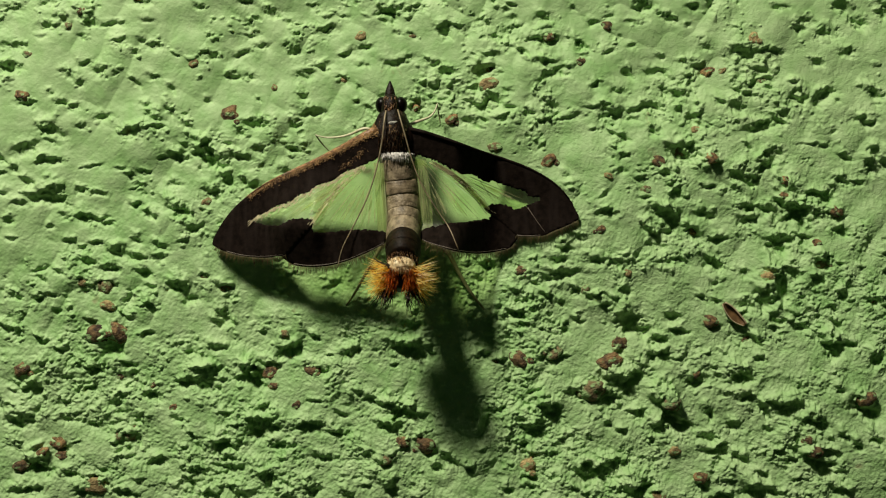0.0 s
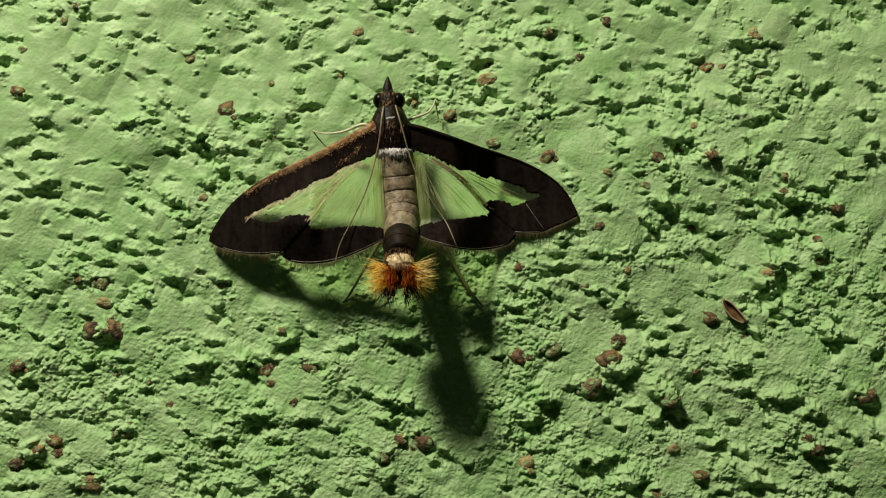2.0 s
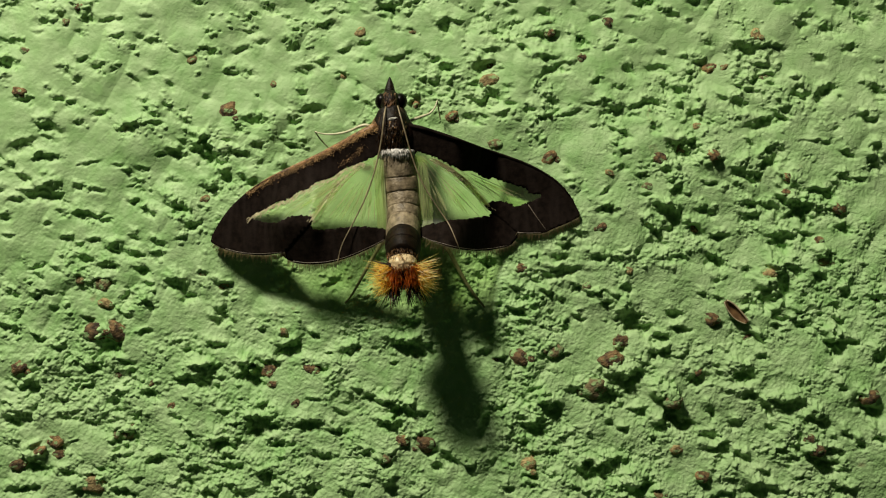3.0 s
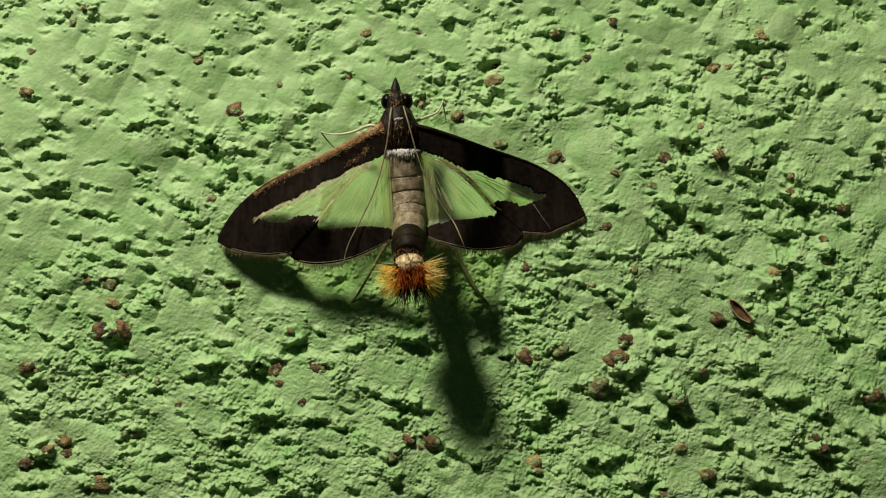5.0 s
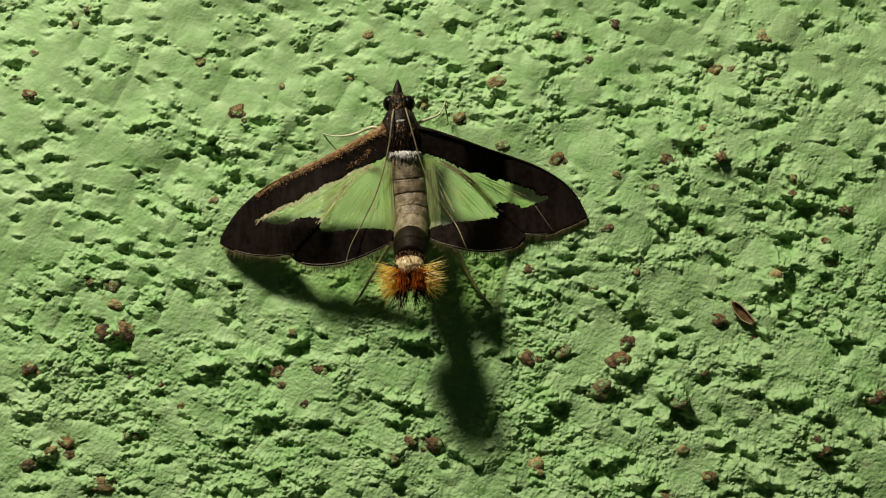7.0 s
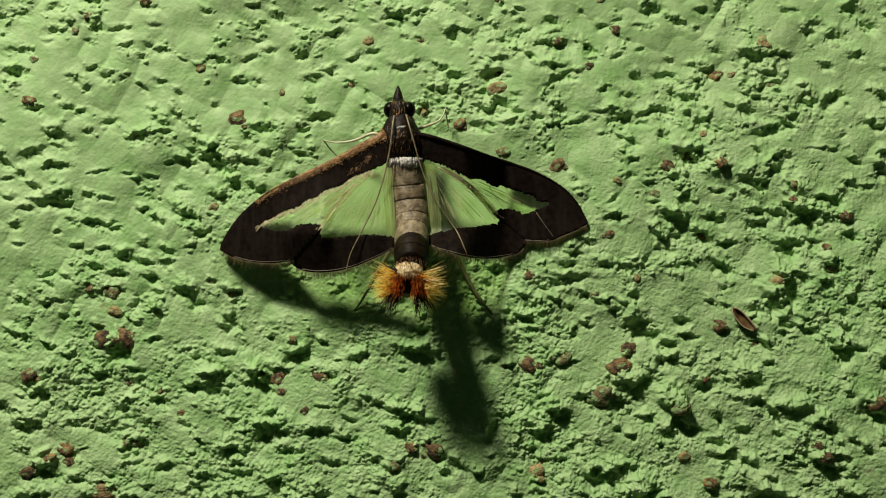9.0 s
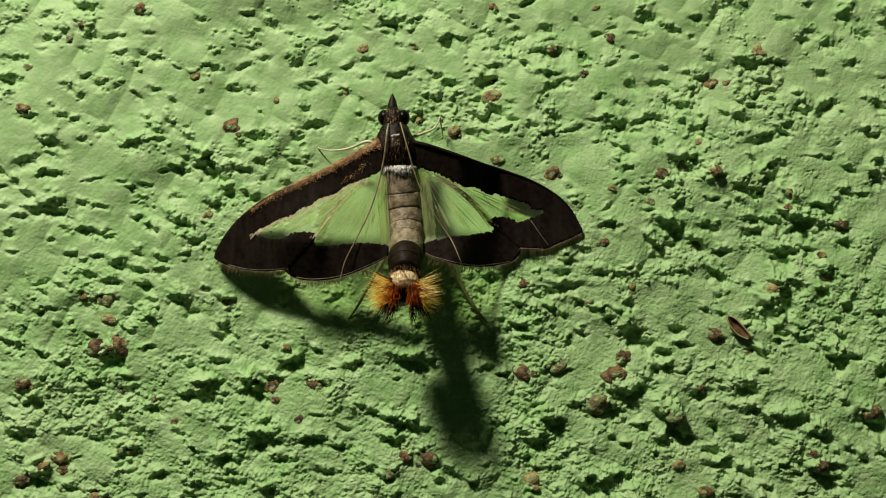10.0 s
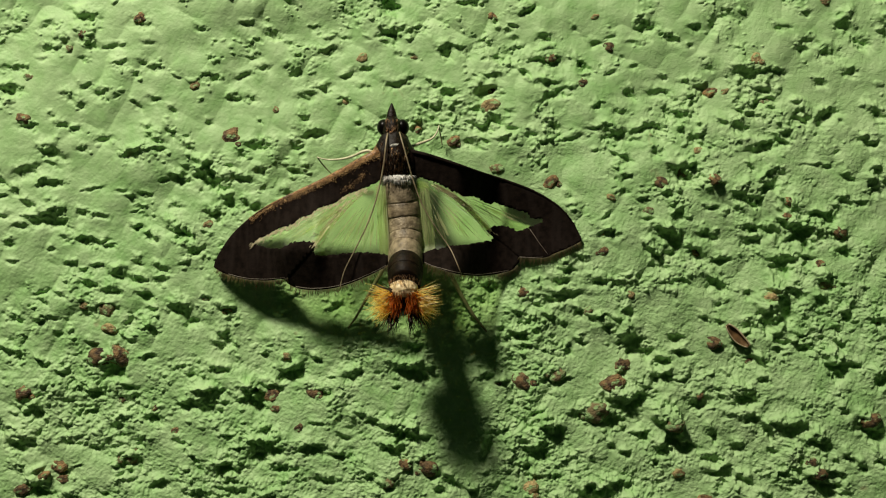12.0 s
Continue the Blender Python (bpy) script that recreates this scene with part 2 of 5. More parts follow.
def blob(bm, centre, radii, rough=0.0, freq=3.0, level=3, turn=None, seed=0.0):
    """An ellipsoid with an uneven skin."""
    made = bmesh.ops.create_icosphere(bm, subdivisions=level, radius=1)["verts"]
    for v in made:
        d = v.co.copy()
        swell = 1 + rough * noise.noise(d * freq + Vector((seed, seed * 1.7, 0)))
        p = Vector((d.x * radii[0], d.y * radii[1], d.z * radii[2])) * swell
        v.co = centre + (turn @ p if turn else p)


# ---- wall ----
HALF_X, HALF_Z, STEP = 36.0, 22.5, 0.05
SAG = 0.08    # how far the wet render slumped, as a share of its relief
NX, NZ = int(2 * HALF_X / STEP) + 1, int(2 * HALF_Z / STEP) + 1
rng = np.random.default_rng(11)
PX, PZ = np.meshgrid((np.arange(NX) * STEP - HALF_X).astype(np.float32), (np.arange(NZ) * STEP - HALF_Z).astype(np.float32))


def value_noise(size, amount, billow=False, over=None):
    """Smooth random relief over the panel with features of that size; billow: rounded swellings with creases between; over: where to look it up."""
    px, pz = over or (PX, PZ)
    turn, reach = rng.uniform(0, math.pi), 1.3 * math.hypot(HALF_X, HALF_Z)
    cells = int(2 * reach / size) + 4
    table = rng.uniform(-1, 1, (cells, cells)).astype(np.float32)
    c, s = math.cos(turn), math.sin(turn)
    u = ((px * c + pz * s) + reach) / size + 0.5
    v = ((pz * c - px * s) + reach) / size + 0.5
    i, k = u.astype(np.int32), v.astype(np.int32)
    f, g = u - i, v - k
    f, g = f * f * f * (f * (6 * f - 15) + 10), g * g * g * (g * (6 * g - 15) + 10)
    a = table[k, i] * (1 - f) + table[k, i + 1] * f
    b = table[k + 1, i] * (1 - f) + table[k + 1, i + 1] * f
    n = a * (1 - g) + b * g
    return amount * (2 * np.abs(n) - 0.6 if billow else n)


def swell(field, warp_x, warp_z, x, z, radius, height, aspect=1.0, turn=0.0, power=0.7, wander=0.9, above=1.0, below=1.0):
    """Raises one lump of render on the panel, with a ragged outline."""
    reach = radius * max(1, aspect, above) * 1.5
    i0, i1 = max(0, int((x - reach + HALF_X) / STEP)), min(NX, int((x + reach + HALF_X) / STEP) + 1)
    k0, k1 = max(0, int((z - reach + HALF_Z) / STEP)), min(NZ, int((z + reach + HALF_Z) / STEP) + 1)
    if i1 <= i0 or k1 <= k0:
        return
    gx = (np.arange(i0, i1) * STEP - HALF_X - x)[None, :] + wander * radius * warp_x[k0:k1, i0:i1]
    gz = (np.arange(k0, k1) * STEP - HALF_Z - z)[:, None] + wander * radius * warp_z[k0:k1, i0:i1]
    c, s = math.cos(turn), math.sin(turn)
    u, v = (gx * c + gz * s) / (radius * aspect), (gz * c - gx * s) / radius
    v = np.where(v > 0, v / above, v / below)
    dome = height * np.clip(1 - u * u - v * v, 0, 1) ** power
    field[k0:k1, i0:i1] += dome


# Hollows under sagging lumps of render: place, width, height and, where it leans, its lean in degrees.
HOLLOWS_1 = [(-31.53, 17.70, 1.45, 0.50), (-29.04, 18.20, 1.25, 0.58), (-21.85, 18.24, 1.66, 0.58), (-27.67, 16.83, 1.16, 0.75), (-26.67, 17.41, 0.83, 0.75),
    (-25.72, 16.99, 1.04, 0.75), (-29.04, 16.58, 1.04, 0.50, 20), (-24.05, 16.66, 1.66, 0.42), (-29.33, 15.75, 0.91, 0.33),
    (-31.53, 15.00, 2.08, 0.50, -8), (-21.56, 16.87, 1.25, 0.33), (-17.62, 17.99, 0.91, 0.42), (-26.13, 15.75, 0.91, 0.33),
    (-23.64, 15.33, 1.25, 0.58, 25), (-21.77, 15.41, 0.75, 0.50), (-21.02, 14.91, 1.16, 0.50), (-22.48, 14.58, 0.66, 0.33), (-19.28, 14.17, 0.58, 0.33),
    (-16.87, 14.29, 1.41, 0.66), (-31.74, 13.54, 1.66, 0.75, 15), (-27.38, 12.92, 0.83, 0.50), (-26.46, 12.46, 0.83, 0.58)]
HOLLOWS_2 = [(-25.18, 13.05, 1.00, 0.66), (-26.13, 13.67, 0.91, 0.42, 30), (-23.81, 12.92, 0.50, 0.37), (-21.06, 12.71, 1.08, 0.50), (-22.43, 12.42, 0.50, 0.50),
    (-19.69, 11.76, 0.83, 0.50), (-16.99, 11.09, 0.58, 0.42), (-30.49, 10.93, 1.00, 0.58), (-28.83, 11.59, 0.58, 0.42), (-27.79, 10.84, 1.08, 0.58, 15),
    (-26.84, 10.51, 1.00, 0.50, 20), (-24.89, 9.80, 1.08, 0.50, 15), (-19.98, 10.47, 0.91, 0.66), (-21.77, 10.72, 1.00, 0.42), (-21.02, 9.89, 1.41, 0.66),
    (-28.54, 8.93, 1.83, 0.91), (-26.26, 9.18, 0.83, 0.42), (-18.53, 9.26, 0.83, 0.50), (-12.63, 17.62, 1.25, 0.75), (-14.29, 18.11, 1.00, 0.42),
    (-10.97, 16.87, 1.16, 0.37), (-9.22, 17.99, 0.83, 0.33)]
HOLLOWS_3 = [(-7.15, 17.24, 1.25, 0.33), (-5.44, 17.16, 0.58, 0.33), (-3.91, 17.49, 1.87, 1.00), (-2.66, 17.91, 1.25, 0.50), (-1.20, 17.91, 1.00, 0.50),
    (-8.06, 16.29, 1.33, 0.50), (0.25, 16.24, 1.00, 0.83), (-13.88, 15.75, 1.08, 0.42), (-12.96, 15.00, 1.25, 0.42), (-14.50, 14.25, 1.66, 0.50, 20),
    (-10.76, 14.79, 1.08, 0.58), (-5.36, 15.08, 1.41, 0.50, 15), (-6.81, 14.50, 1.25, 0.50, 35), (-8.68, 13.42, 1.00, 0.50), (-9.72, 12.84, 1.41, 0.58),
    (-8.27, 13.83, 1.00, 0.42, 40), (-5.90, 13.75, 0.83, 0.33), (-3.07, 13.96, 2.49, 0.50, 10), (-0.58, 13.75, 1.25, 0.58), (0.46, 13.21, 0.83, 0.50),
    (-0.37, 12.21, 1.16, 0.58), (-13.79, 12.71, 1.00, 0.50)]
HOLLOWS_4 = [(-15.12, 12.71, 1.00, 0.58), (-7.15, 12.51, 0.75, 0.50), (-5.90, 12.01, 0.50, 0.37), (-10.01, 11.47, 0.58, 0.58), (-13.38, 11.13, 0.33, 0.33),
    (-9.51, 10.22, 1.66, 0.83), (-10.55, 9.51, 0.83, 0.66), (-13.46, 9.31, 2.49, 0.66), (-5.07, 10.43, 0.75, 0.42), (-6.07, 10.93, 0.58, 0.33),
    (-1.83, 10.93, 0.58, 0.33), (-3.07, 16.12, 0.83, 0.33), (-2.04, 15.83, 0.66, 0.42), (0.66, 16.58, 0.91, 0.50), (1.41, 16.45, 0.83, 0.50),
    (3.37, 17.16, 0.58, 0.33), (5.44, 17.28, 0.75, 0.33), (5.65, 16.58, 1.41, 0.42, 25), (7.73, 17.28, 1.25, 0.58), (9.89, 17.82, 0.58, 0.33),
    (15.21, 17.99, 1.25, 1.00), (12.51, 17.28, 0.83, 0.42)]
HOLLOWS_5 = [(11.47, 16.87, 1.00, 0.42), (4.07, 15.91, 0.83, 0.66), (7.81, 15.50, 2.49, 0.83), (14.37, 16.87, 1.66, 0.33), (10.55, 15.21, 1.00, 0.83),
    (5.23, 15.00, 0.50, 0.33), (6.07, 14.67, 0.75, 0.75), (3.57, 14.37, 1.66, 0.42), (0.66, 13.25, 1.25, 0.58), (3.37, 13.25, 1.66, 0.91),
    (7.81, 13.83, 2.29, 0.58), (8.35, 13.13, 2.08, 0.66, 15), (10.64, 14.37, 1.00, 0.33), (12.51, 14.67, 0.83, 0.42), (14.04, 13.00, 0.83, 0.58),
    (14.29, 15.08, 0.66, 0.42), (3.37, 11.01, 2.08, 0.75, 12), (5.03, 11.88, 0.91, 0.33), (5.15, 10.64, 0.75, 0.50), (8.14, 10.84, 0.91, 0.58),
    (6.56, 10.01, 0.75, 0.58), (4.61, 9.72, 1.16, 0.42)]
HOLLOWS_6 = [(11.47, 12.30, 0.58, 0.42), (13.13, 11.84, 1.41, 0.50, -8), (9.80, 9.80, 2.08, 0.42, 10), (11.26, 10.43, 0.83, 0.42), (12.71, 10.14, 2.08, 0.91),
    (14.17, 9.68, 1.00, 0.42), (14.79, 10.43, 2.49, 0.58, 10), (16.45, 11.88, 0.75, 0.83), (15.62, 13.13, 1.00, 0.50), (2.53, 9.39, 1.25, 0.66),
    (18.74, 17.99, 0.91, 0.50), (25.18, 17.99, 1.00, 0.58), (30.16, 17.99, 1.50, 1.08), (30.79, 16.99, 1.25, 1.08), (16.87, 17.08, 1.25, 0.66),
    (18.32, 16.66, 0.75, 0.33), (21.85, 16.54, 0.83, 0.33), (26.63, 16.58, 1.08, 0.66), (27.46, 16.87, 0.83, 0.50), (19.78, 15.21, 1.16, 0.58),
    (28.71, 16.04, 1.41, 0.83), (30.16, 14.67, 1.00, 0.58)]
HOLLOWS_7 = [(22.68, 14.50, 2.29, 0.83), (24.76, 14.67, 1.66, 0.50), (16.45, 14.25, 0.66, 0.33), (17.91, 13.96, 0.83, 0.33), (27.88, 13.96, 1.00, 0.58),
    (19.15, 13.67, 1.08, 0.75), (18.61, 12.63, 1.25, 0.83), (23.72, 13.34, 1.50, 0.42, 10), (23.02, 12.51, 0.83, 0.58), (16.45, 13.13, 1.00, 0.50),
    (17.91, 11.67, 2.08, 0.58), (21.85, 11.88, 0.83, 0.50), (22.68, 11.59, 0.75, 0.58), (23.31, 11.34, 0.66, 0.42), (21.85, 10.84, 1.41, 0.83, -20),
    (20.61, 11.18, 0.83, 0.42), (26.42, 11.47, 1.50, 0.83), (24.43, 12.09, 0.66, 0.33), (26.01, 12.30, 0.66, 0.42), (28.50, 11.47, 1.66, 0.83, 30),
    (29.33, 10.93, 0.42, 0.33), (17.62, 10.34, 0.66, 0.42)]
HOLLOWS_8 = [(18.94, 9.93, 1.16, 1.00, -30), (16.24, 10.43, 0.83, 0.58), (25.59, 10.01, 1.00, 0.50, -15), (25.18, 9.39, 0.66, 0.58), (24.14, 9.26, 1.25, 0.50),
    (31.91, 11.47, 1.16, 0.91), (31.41, 9.68, 1.83, 0.66), (-22.60, 8.68, 1.50, 0.66, 10), (-20.73, 9.10, 1.25, 0.58), (-30.49, 7.44, 2.08, 0.58, 15),
    (-28.62, 7.94, 1.00, 0.33), (-28.62, 6.52, 1.83, 0.58, 10), (-31.33, 5.94, 1.08, 0.58), (-32.36, 5.53, 0.91, 0.33), (-32.57, 7.02, 0.66, 0.83),
    (-17.82, 8.23, 0.75, 0.50), (-16.87, 7.02, 1.83, 1.58), (-19.07, 6.69, 1.41, 0.66), (-20.32, 6.86, 0.50, 0.25), (-18.86, 7.73, 0.58, 0.42),
    (-25.51, 6.15, 1.66, 0.29, 8), (-23.51, 5.98, 1.00, 0.25)]
HOLLOWS_9 = [(-21.69, 5.86, 1.00, 0.33), (-22.81, 5.44, 0.91, 0.33), (-22.19, 4.69, 1.25, 0.25, 30), (-28.42, 3.99, 2.08, 1.08), (-29.87, 3.78, 1.66, 0.58),
    (-32.16, 4.28, 1.00, 0.42), (-30.29, 5.11, 1.00, 0.66), (-26.34, 4.28, 0.75, 0.50), (-25.09, 4.11, 1.50, 0.33), (-30.91, 3.28, 1.16, 0.42),
    (-26.13, 2.45, 1.41, 0.66), (-24.47, 1.79, 0.83, 0.50), (-24.89, 2.33, 1.25, 0.50), (-19.28, 3.16, 1.33, 1.08), (-16.70, 4.20, 1.16, 0.75),
    (-19.48, 4.82, 1.25, 0.42), (-22.39, 3.37, 1.00, 0.50), (-21.35, 2.66, 1.00, 0.50), (-18.03, 1.50, 1.25, 0.50, 15), (-22.19, 0.79, 0.75, 0.58),
    (-20.52, 0.25, 1.25, 0.58), (-18.86, 0.66, 0.83, 0.42)]
HOLLOWS_10 = [(-23.43, 0.04, 1.66, 0.50), (-25.30, 0.37, 1.25, 0.50), (-27.59, 2.53, 0.83, 0.42), (-28.62, 1.83, 0.75, 0.33), (-31.74, 2.20, 1.00, 0.42),
    (-31.33, 0.79, 0.83, 0.33), (-27.38, 0.54, 0.83, 0.50), (-14.79, 7.02, 1.66, 0.58), (-14.62, 8.68, 0.75, 0.66), (-15.54, 7.81, 1.00, 0.33),
    (-13.46, 7.31, 0.83, 0.50), (-10.76, 7.52, 1.00, 0.50), (-15.79, 5.11, 0.83, 0.83), (-13.67, 4.82, 1.50, 0.83), (-15.75, -2.87, 1.25, 0.58),
    (12.71, 8.77, 0.58, 0.42), (13.54, 8.43, 0.75, 0.58), (15.83, 8.77, 0.83, 0.50), (11.47, 8.85, 0.66, 0.33), (17.91, 7.31, 1.87, 1.08),
    (18.94, 7.02, 0.58, 0.42), (20.11, 6.52, 0.91, 0.66)]
HOLLOWS_11 = [(16.37, 5.86, 0.91, 0.50), (13.54, 6.94, 0.83, 0.58), (9.31, 5.53, 0.58, 0.50), (9.60, 4.94, 0.83, 0.33), (15.21, 3.78, 1.08, 0.42),
    (12.09, 4.07, 1.00, 0.25, 35), (17.49, 4.28, 0.75, 0.58), (16.95, 4.94, 0.58, 0.42), (19.86, 4.82, 1.08, 0.42), (21.02, 4.40, 0.66, 0.33),
    (16.66, 2.74, 2.49, 0.75), (17.08, 2.12, 1.41, 1.08), (19.15, 2.87, 1.25, 0.50), (12.30, 2.87, 1.50, 0.66), (15.00, 1.91, 0.58, 0.58),
    (15.62, 1.29, 0.83, 1.00), (18.74, 1.29, 1.08, 0.75), (20.61, 0.87, 1.41, 0.50), (22.77, 3.16, 0.83, 0.66), (22.68, 2.33, 1.25, 0.58),
    (19.98, 2.53, 0.83, 0.50), (10.22, 0.96, 1.08, 0.50)]
HOLLOWS_12 = [(21.94, 5.65, 1.00, 0.66), (22.89, 5.36, 1.41, 1.00), (24.35, 6.56, 2.24, 0.83, 35), (22.89, 7.60, 0.66, 0.50), (23.31, 8.97, 2.08, 0.75),
    (24.97, 9.39, 0.58, 0.50), (24.43, 2.83, 1.41, 0.66, -20), (25.18, 3.57, 0.83, 0.58), (25.18, 0.96, 1.66, 0.83), (25.59, 4.78, 0.91, 0.66),
    (28.08, 7.69, 2.91, 0.29), (29.75, 5.11, 1.00, 0.58), (31.20, 5.11, 1.25, 0.42), (26.42, 3.12, 1.74, 1.58), (27.67, 4.20, 1.25, 0.50),
    (28.50, 3.86, 1.25, 0.58), (29.33, 2.62, 1.25, 0.75), (28.08, 2.53, 0.66, 0.58), (29.75, 1.50, 1.16, 0.66), (26.84, 1.08, 1.66, 0.42),
    (32.03, 6.27, 1.00, 0.83), (32.24, 7.44, 1.00, 0.83)]
HOLLOWS_13 = [(30.16, 6.90, 0.83, 0.58), (-25.92, -0.79, 1.41, 0.58), (-24.26, -1.29, 1.25, 0.66), (-23.64, -0.37, 1.66, 0.66), (-22.39, -0.58, 1.25, 0.58),
    (-21.98, -1.62, 1.25, 0.58), (-20.73, -0.58, 1.00, 0.58), (-29.66, -1.41, 1.25, 0.42, 25), (-28.00, -1.62, 0.83, 0.42), (-24.89, -2.62, 1.83, 0.58),
    (-31.33, -3.37, 1.08, 0.50), (-28.62, -3.37, 1.25, 0.33), (-21.35, -2.66, 1.00, 0.42), (-18.78, -3.07, 1.91, 1.16), (-17.12, -2.04, 0.58, 0.42),
    (-24.26, -4.40, 1.08, 0.33), (-32.16, -5.69, 1.00, 0.50), (-31.41, -6.07, 1.08, 0.58), (-30.91, -4.74, 0.58, 0.33), (-25.72, -5.23, 0.83, 0.50),
    (-23.02, -4.94, 0.83, 0.33), (-24.05, -7.10, 1.66, 1.08)]
HOLLOWS_14 = [(-25.72, -6.61, 0.83, 0.42), (-21.56, -6.27, 0.91, 0.42, 20), (-23.02, -8.48, 1.25, 0.42), (-28.00, -7.35, 1.25, 0.42), (-25.51, -8.68, 1.25, 0.75),
    (-29.66, -6.61, 0.50, 0.50), (-21.35, -4.11, 0.83, 0.66), (-16.37, -5.57, 0.83, 0.66), (-19.07, -6.94, 0.58, 0.33), (-16.37, -7.23, 1.25, 0.50),
    (-17.20, -8.89, 2.08, 0.50), (-28.21, -4.53, 0.66, 0.42), (-15.87, -5.03, 1.08, 0.91), (-13.88, -8.97, 1.83, 0.75), (-11.18, -7.35, 1.83, 1.00),
    (-9.31, -6.40, 0.83, 0.58), (-8.81, -8.68, 0.83, 0.58), (-6.61, -7.64, 1.25, 0.58), (-5.98, -7.35, 0.83, 0.50), (-12.63, -8.27, 1.66, 0.58),
    (-2.04, -7.44, 2.49, 1.08), (-1.83, -5.36, 1.25, 0.75)]
HOLLOWS_15 = [(-13.05, -6.19, 0.58, 0.33), (3.49, -1.20, 1.08, 0.66), (2.74, -2.04, 0.83, 0.50), (9.39, 0.25, 1.00, 0.66), (8.97, -0.58, 1.83, 0.75),
    (9.18, -1.54, 2.49, 0.75), (11.47, -0.71, 1.25, 0.58), (8.14, -2.04, 1.66, 0.50), (12.92, -1.00, 0.75, 0.50), (11.13, -3.49, 0.75, 0.50),
    (12.30, -4.11, 0.75, 0.58), (13.13, -3.70, 0.58, 0.58), (13.88, -2.95, 0.75, 0.58), (5.65, -3.07, 0.75, 0.42), (6.27, -3.70, 1.25, 0.66),
    (7.94, -3.41, 0.83, 0.50), (8.89, -3.99, 0.91, 0.42), (10.01, -3.07, 0.83, 0.58), (5.86, -4.74, 1.25, 0.75), (6.27, -5.57, 1.25, 0.42),
    (10.22, -5.15, 0.83, 0.50), (9.39, -5.77, 0.58, 0.58)]
HOLLOWS_16 = [(14.29, -5.36, 1.83, 1.41), (16.04, -6.69, 1.00, 0.58), (13.34, -7.52, 0.83, 0.50), (7.94, -7.94, 1.50, 0.50), (9.31, -7.94, 0.66, 0.25),
    (4.07, -8.02, 0.66, 0.50), (15.83, -7.85, 0.83, 0.66), (7.10, -2.45, 0.83, 0.42), (17.08, -0.71, 1.41, 0.58), (20.27, -1.00, 1.25, 0.91),
    (20.61, 0.66, 1.00, 0.50), (22.60, -1.62, 0.83, 0.50), (24.97, 0.46, 1.74, 0.91), (28.29, -0.87, 1.41, 1.08), (27.88, -2.12, 1.08, 0.42),
    (24.01, -3.37, 1.66, 1.25), (25.18, -2.66, 0.83, 1.83), (26.01, -1.70, 1.16, 0.75), (24.97, -4.74, 1.00, 0.83), (19.36, -3.49, 0.66, 0.50),
    (20.61, -3.70, 0.66, 0.42), (22.68, -3.99, 1.08, 0.66)]
HOLLOWS_17 = [(20.27, -5.69, 1.00, 0.50), (24.68, -5.65, 0.75, 0.50), (23.10, -6.61, 1.66, 0.50), (23.60, -6.77, 0.66, 0.50), (23.51, -7.94, 1.00, 0.42),
    (29.75, -3.37, 0.58, 0.75), (28.92, -4.32, 1.00, 0.50), (29.12, -5.15, 1.08, 0.58), (28.71, -6.94, 1.25, 1.25), (30.16, -6.94, 1.25, 0.58),
    (32.24, -7.85, 0.83, 0.83), (32.16, -3.70, 0.83, 0.58), (26.63, -5.57, 1.00, 0.58), (17.70, -5.98, 1.25, 0.66), (16.45, -6.61, 0.75, 0.50),
    (16.66, -7.85, 0.83, 0.66), (17.70, -8.06, 0.66, 0.25), (26.42, -4.61, 0.66, 0.25), (21.94, -5.48, 1.00, 0.42), (17.28, -4.74, 1.25, 0.58),
    (20.40, -2.37, 0.83, 0.33), (-29.87, -10.01, 0.83, 0.83)]
HOLLOWS_18 = [(-31.33, -10.47, 0.83, 0.33), (-31.12, -12.42, 1.50, 1.00), (-27.38, -12.51, 1.00, 0.58), (-27.59, -11.26, 1.00, 0.33), (-23.85, -11.18, 1.00, 0.42),
    (-21.15, -10.76, 1.00, 0.83), (-22.81, -14.17, 1.25, 0.75), (-27.92, -14.58, 1.00, 0.50), (-29.66, -15.95, 1.66, 1.16), (-30.91, -16.37, 1.00, 0.42),
    (-26.76, -14.37, 0.66, 0.21), (-23.02, -15.25, 1.00, 0.33), (-20.73, -15.75, 1.41, 0.58), (-18.24, -17.32, 0.91, 0.50), (-19.28, -12.51, 0.83, 0.42),
    (-18.86, -9.72, 1.66, 0.58), (-16.99, -9.43, 1.58, 1.00), (-25.51, -13.13, 0.83, 0.42), (-16.37, -14.50, 1.00, 0.83), (-27.17, -16.58, 1.25, 0.50),
    (-25.51, -16.78, 1.25, 0.25), (-23.22, -18.03, 1.66, 0.66)]
HOLLOWS_19 = [(-26.55, -17.91, 0.83, 0.58), (-16.78, -18.03, 1.00, 0.58), (-30.49, -17.82, 2.49, 0.58), (-18.86, -14.71, 0.83, 0.42), (-18.24, -13.67, 0.58, 0.42),
    (-25.92, -10.26, 0.83, 0.33), (-13.67, -9.39, 1.50, 1.16), (-14.71, -9.51, 1.00, 0.50), (-15.54, -12.21, 1.08, 0.42), (-13.67, -13.25, 1.25, 1.25),
    (-13.05, -12.63, 1.00, 0.58), (-15.54, -14.29, 1.74, 0.91), (-15.45, -15.41, 0.91, 0.58), (-9.51, -13.05, 2.08, 0.75), (-7.64, -13.34, 1.00, 0.50),
    (-5.15, -10.97, 1.00, 0.50), (-5.98, -10.55, 0.66, 0.33), (-3.91, -11.38, 1.83, 0.50), (-3.20, -11.92, 0.83, 1.08), (-2.04, -12.21, 1.25, 0.83),
    (-4.11, -13.05, 1.25, 0.58), (-9.10, -11.26, 1.33, 0.33)]
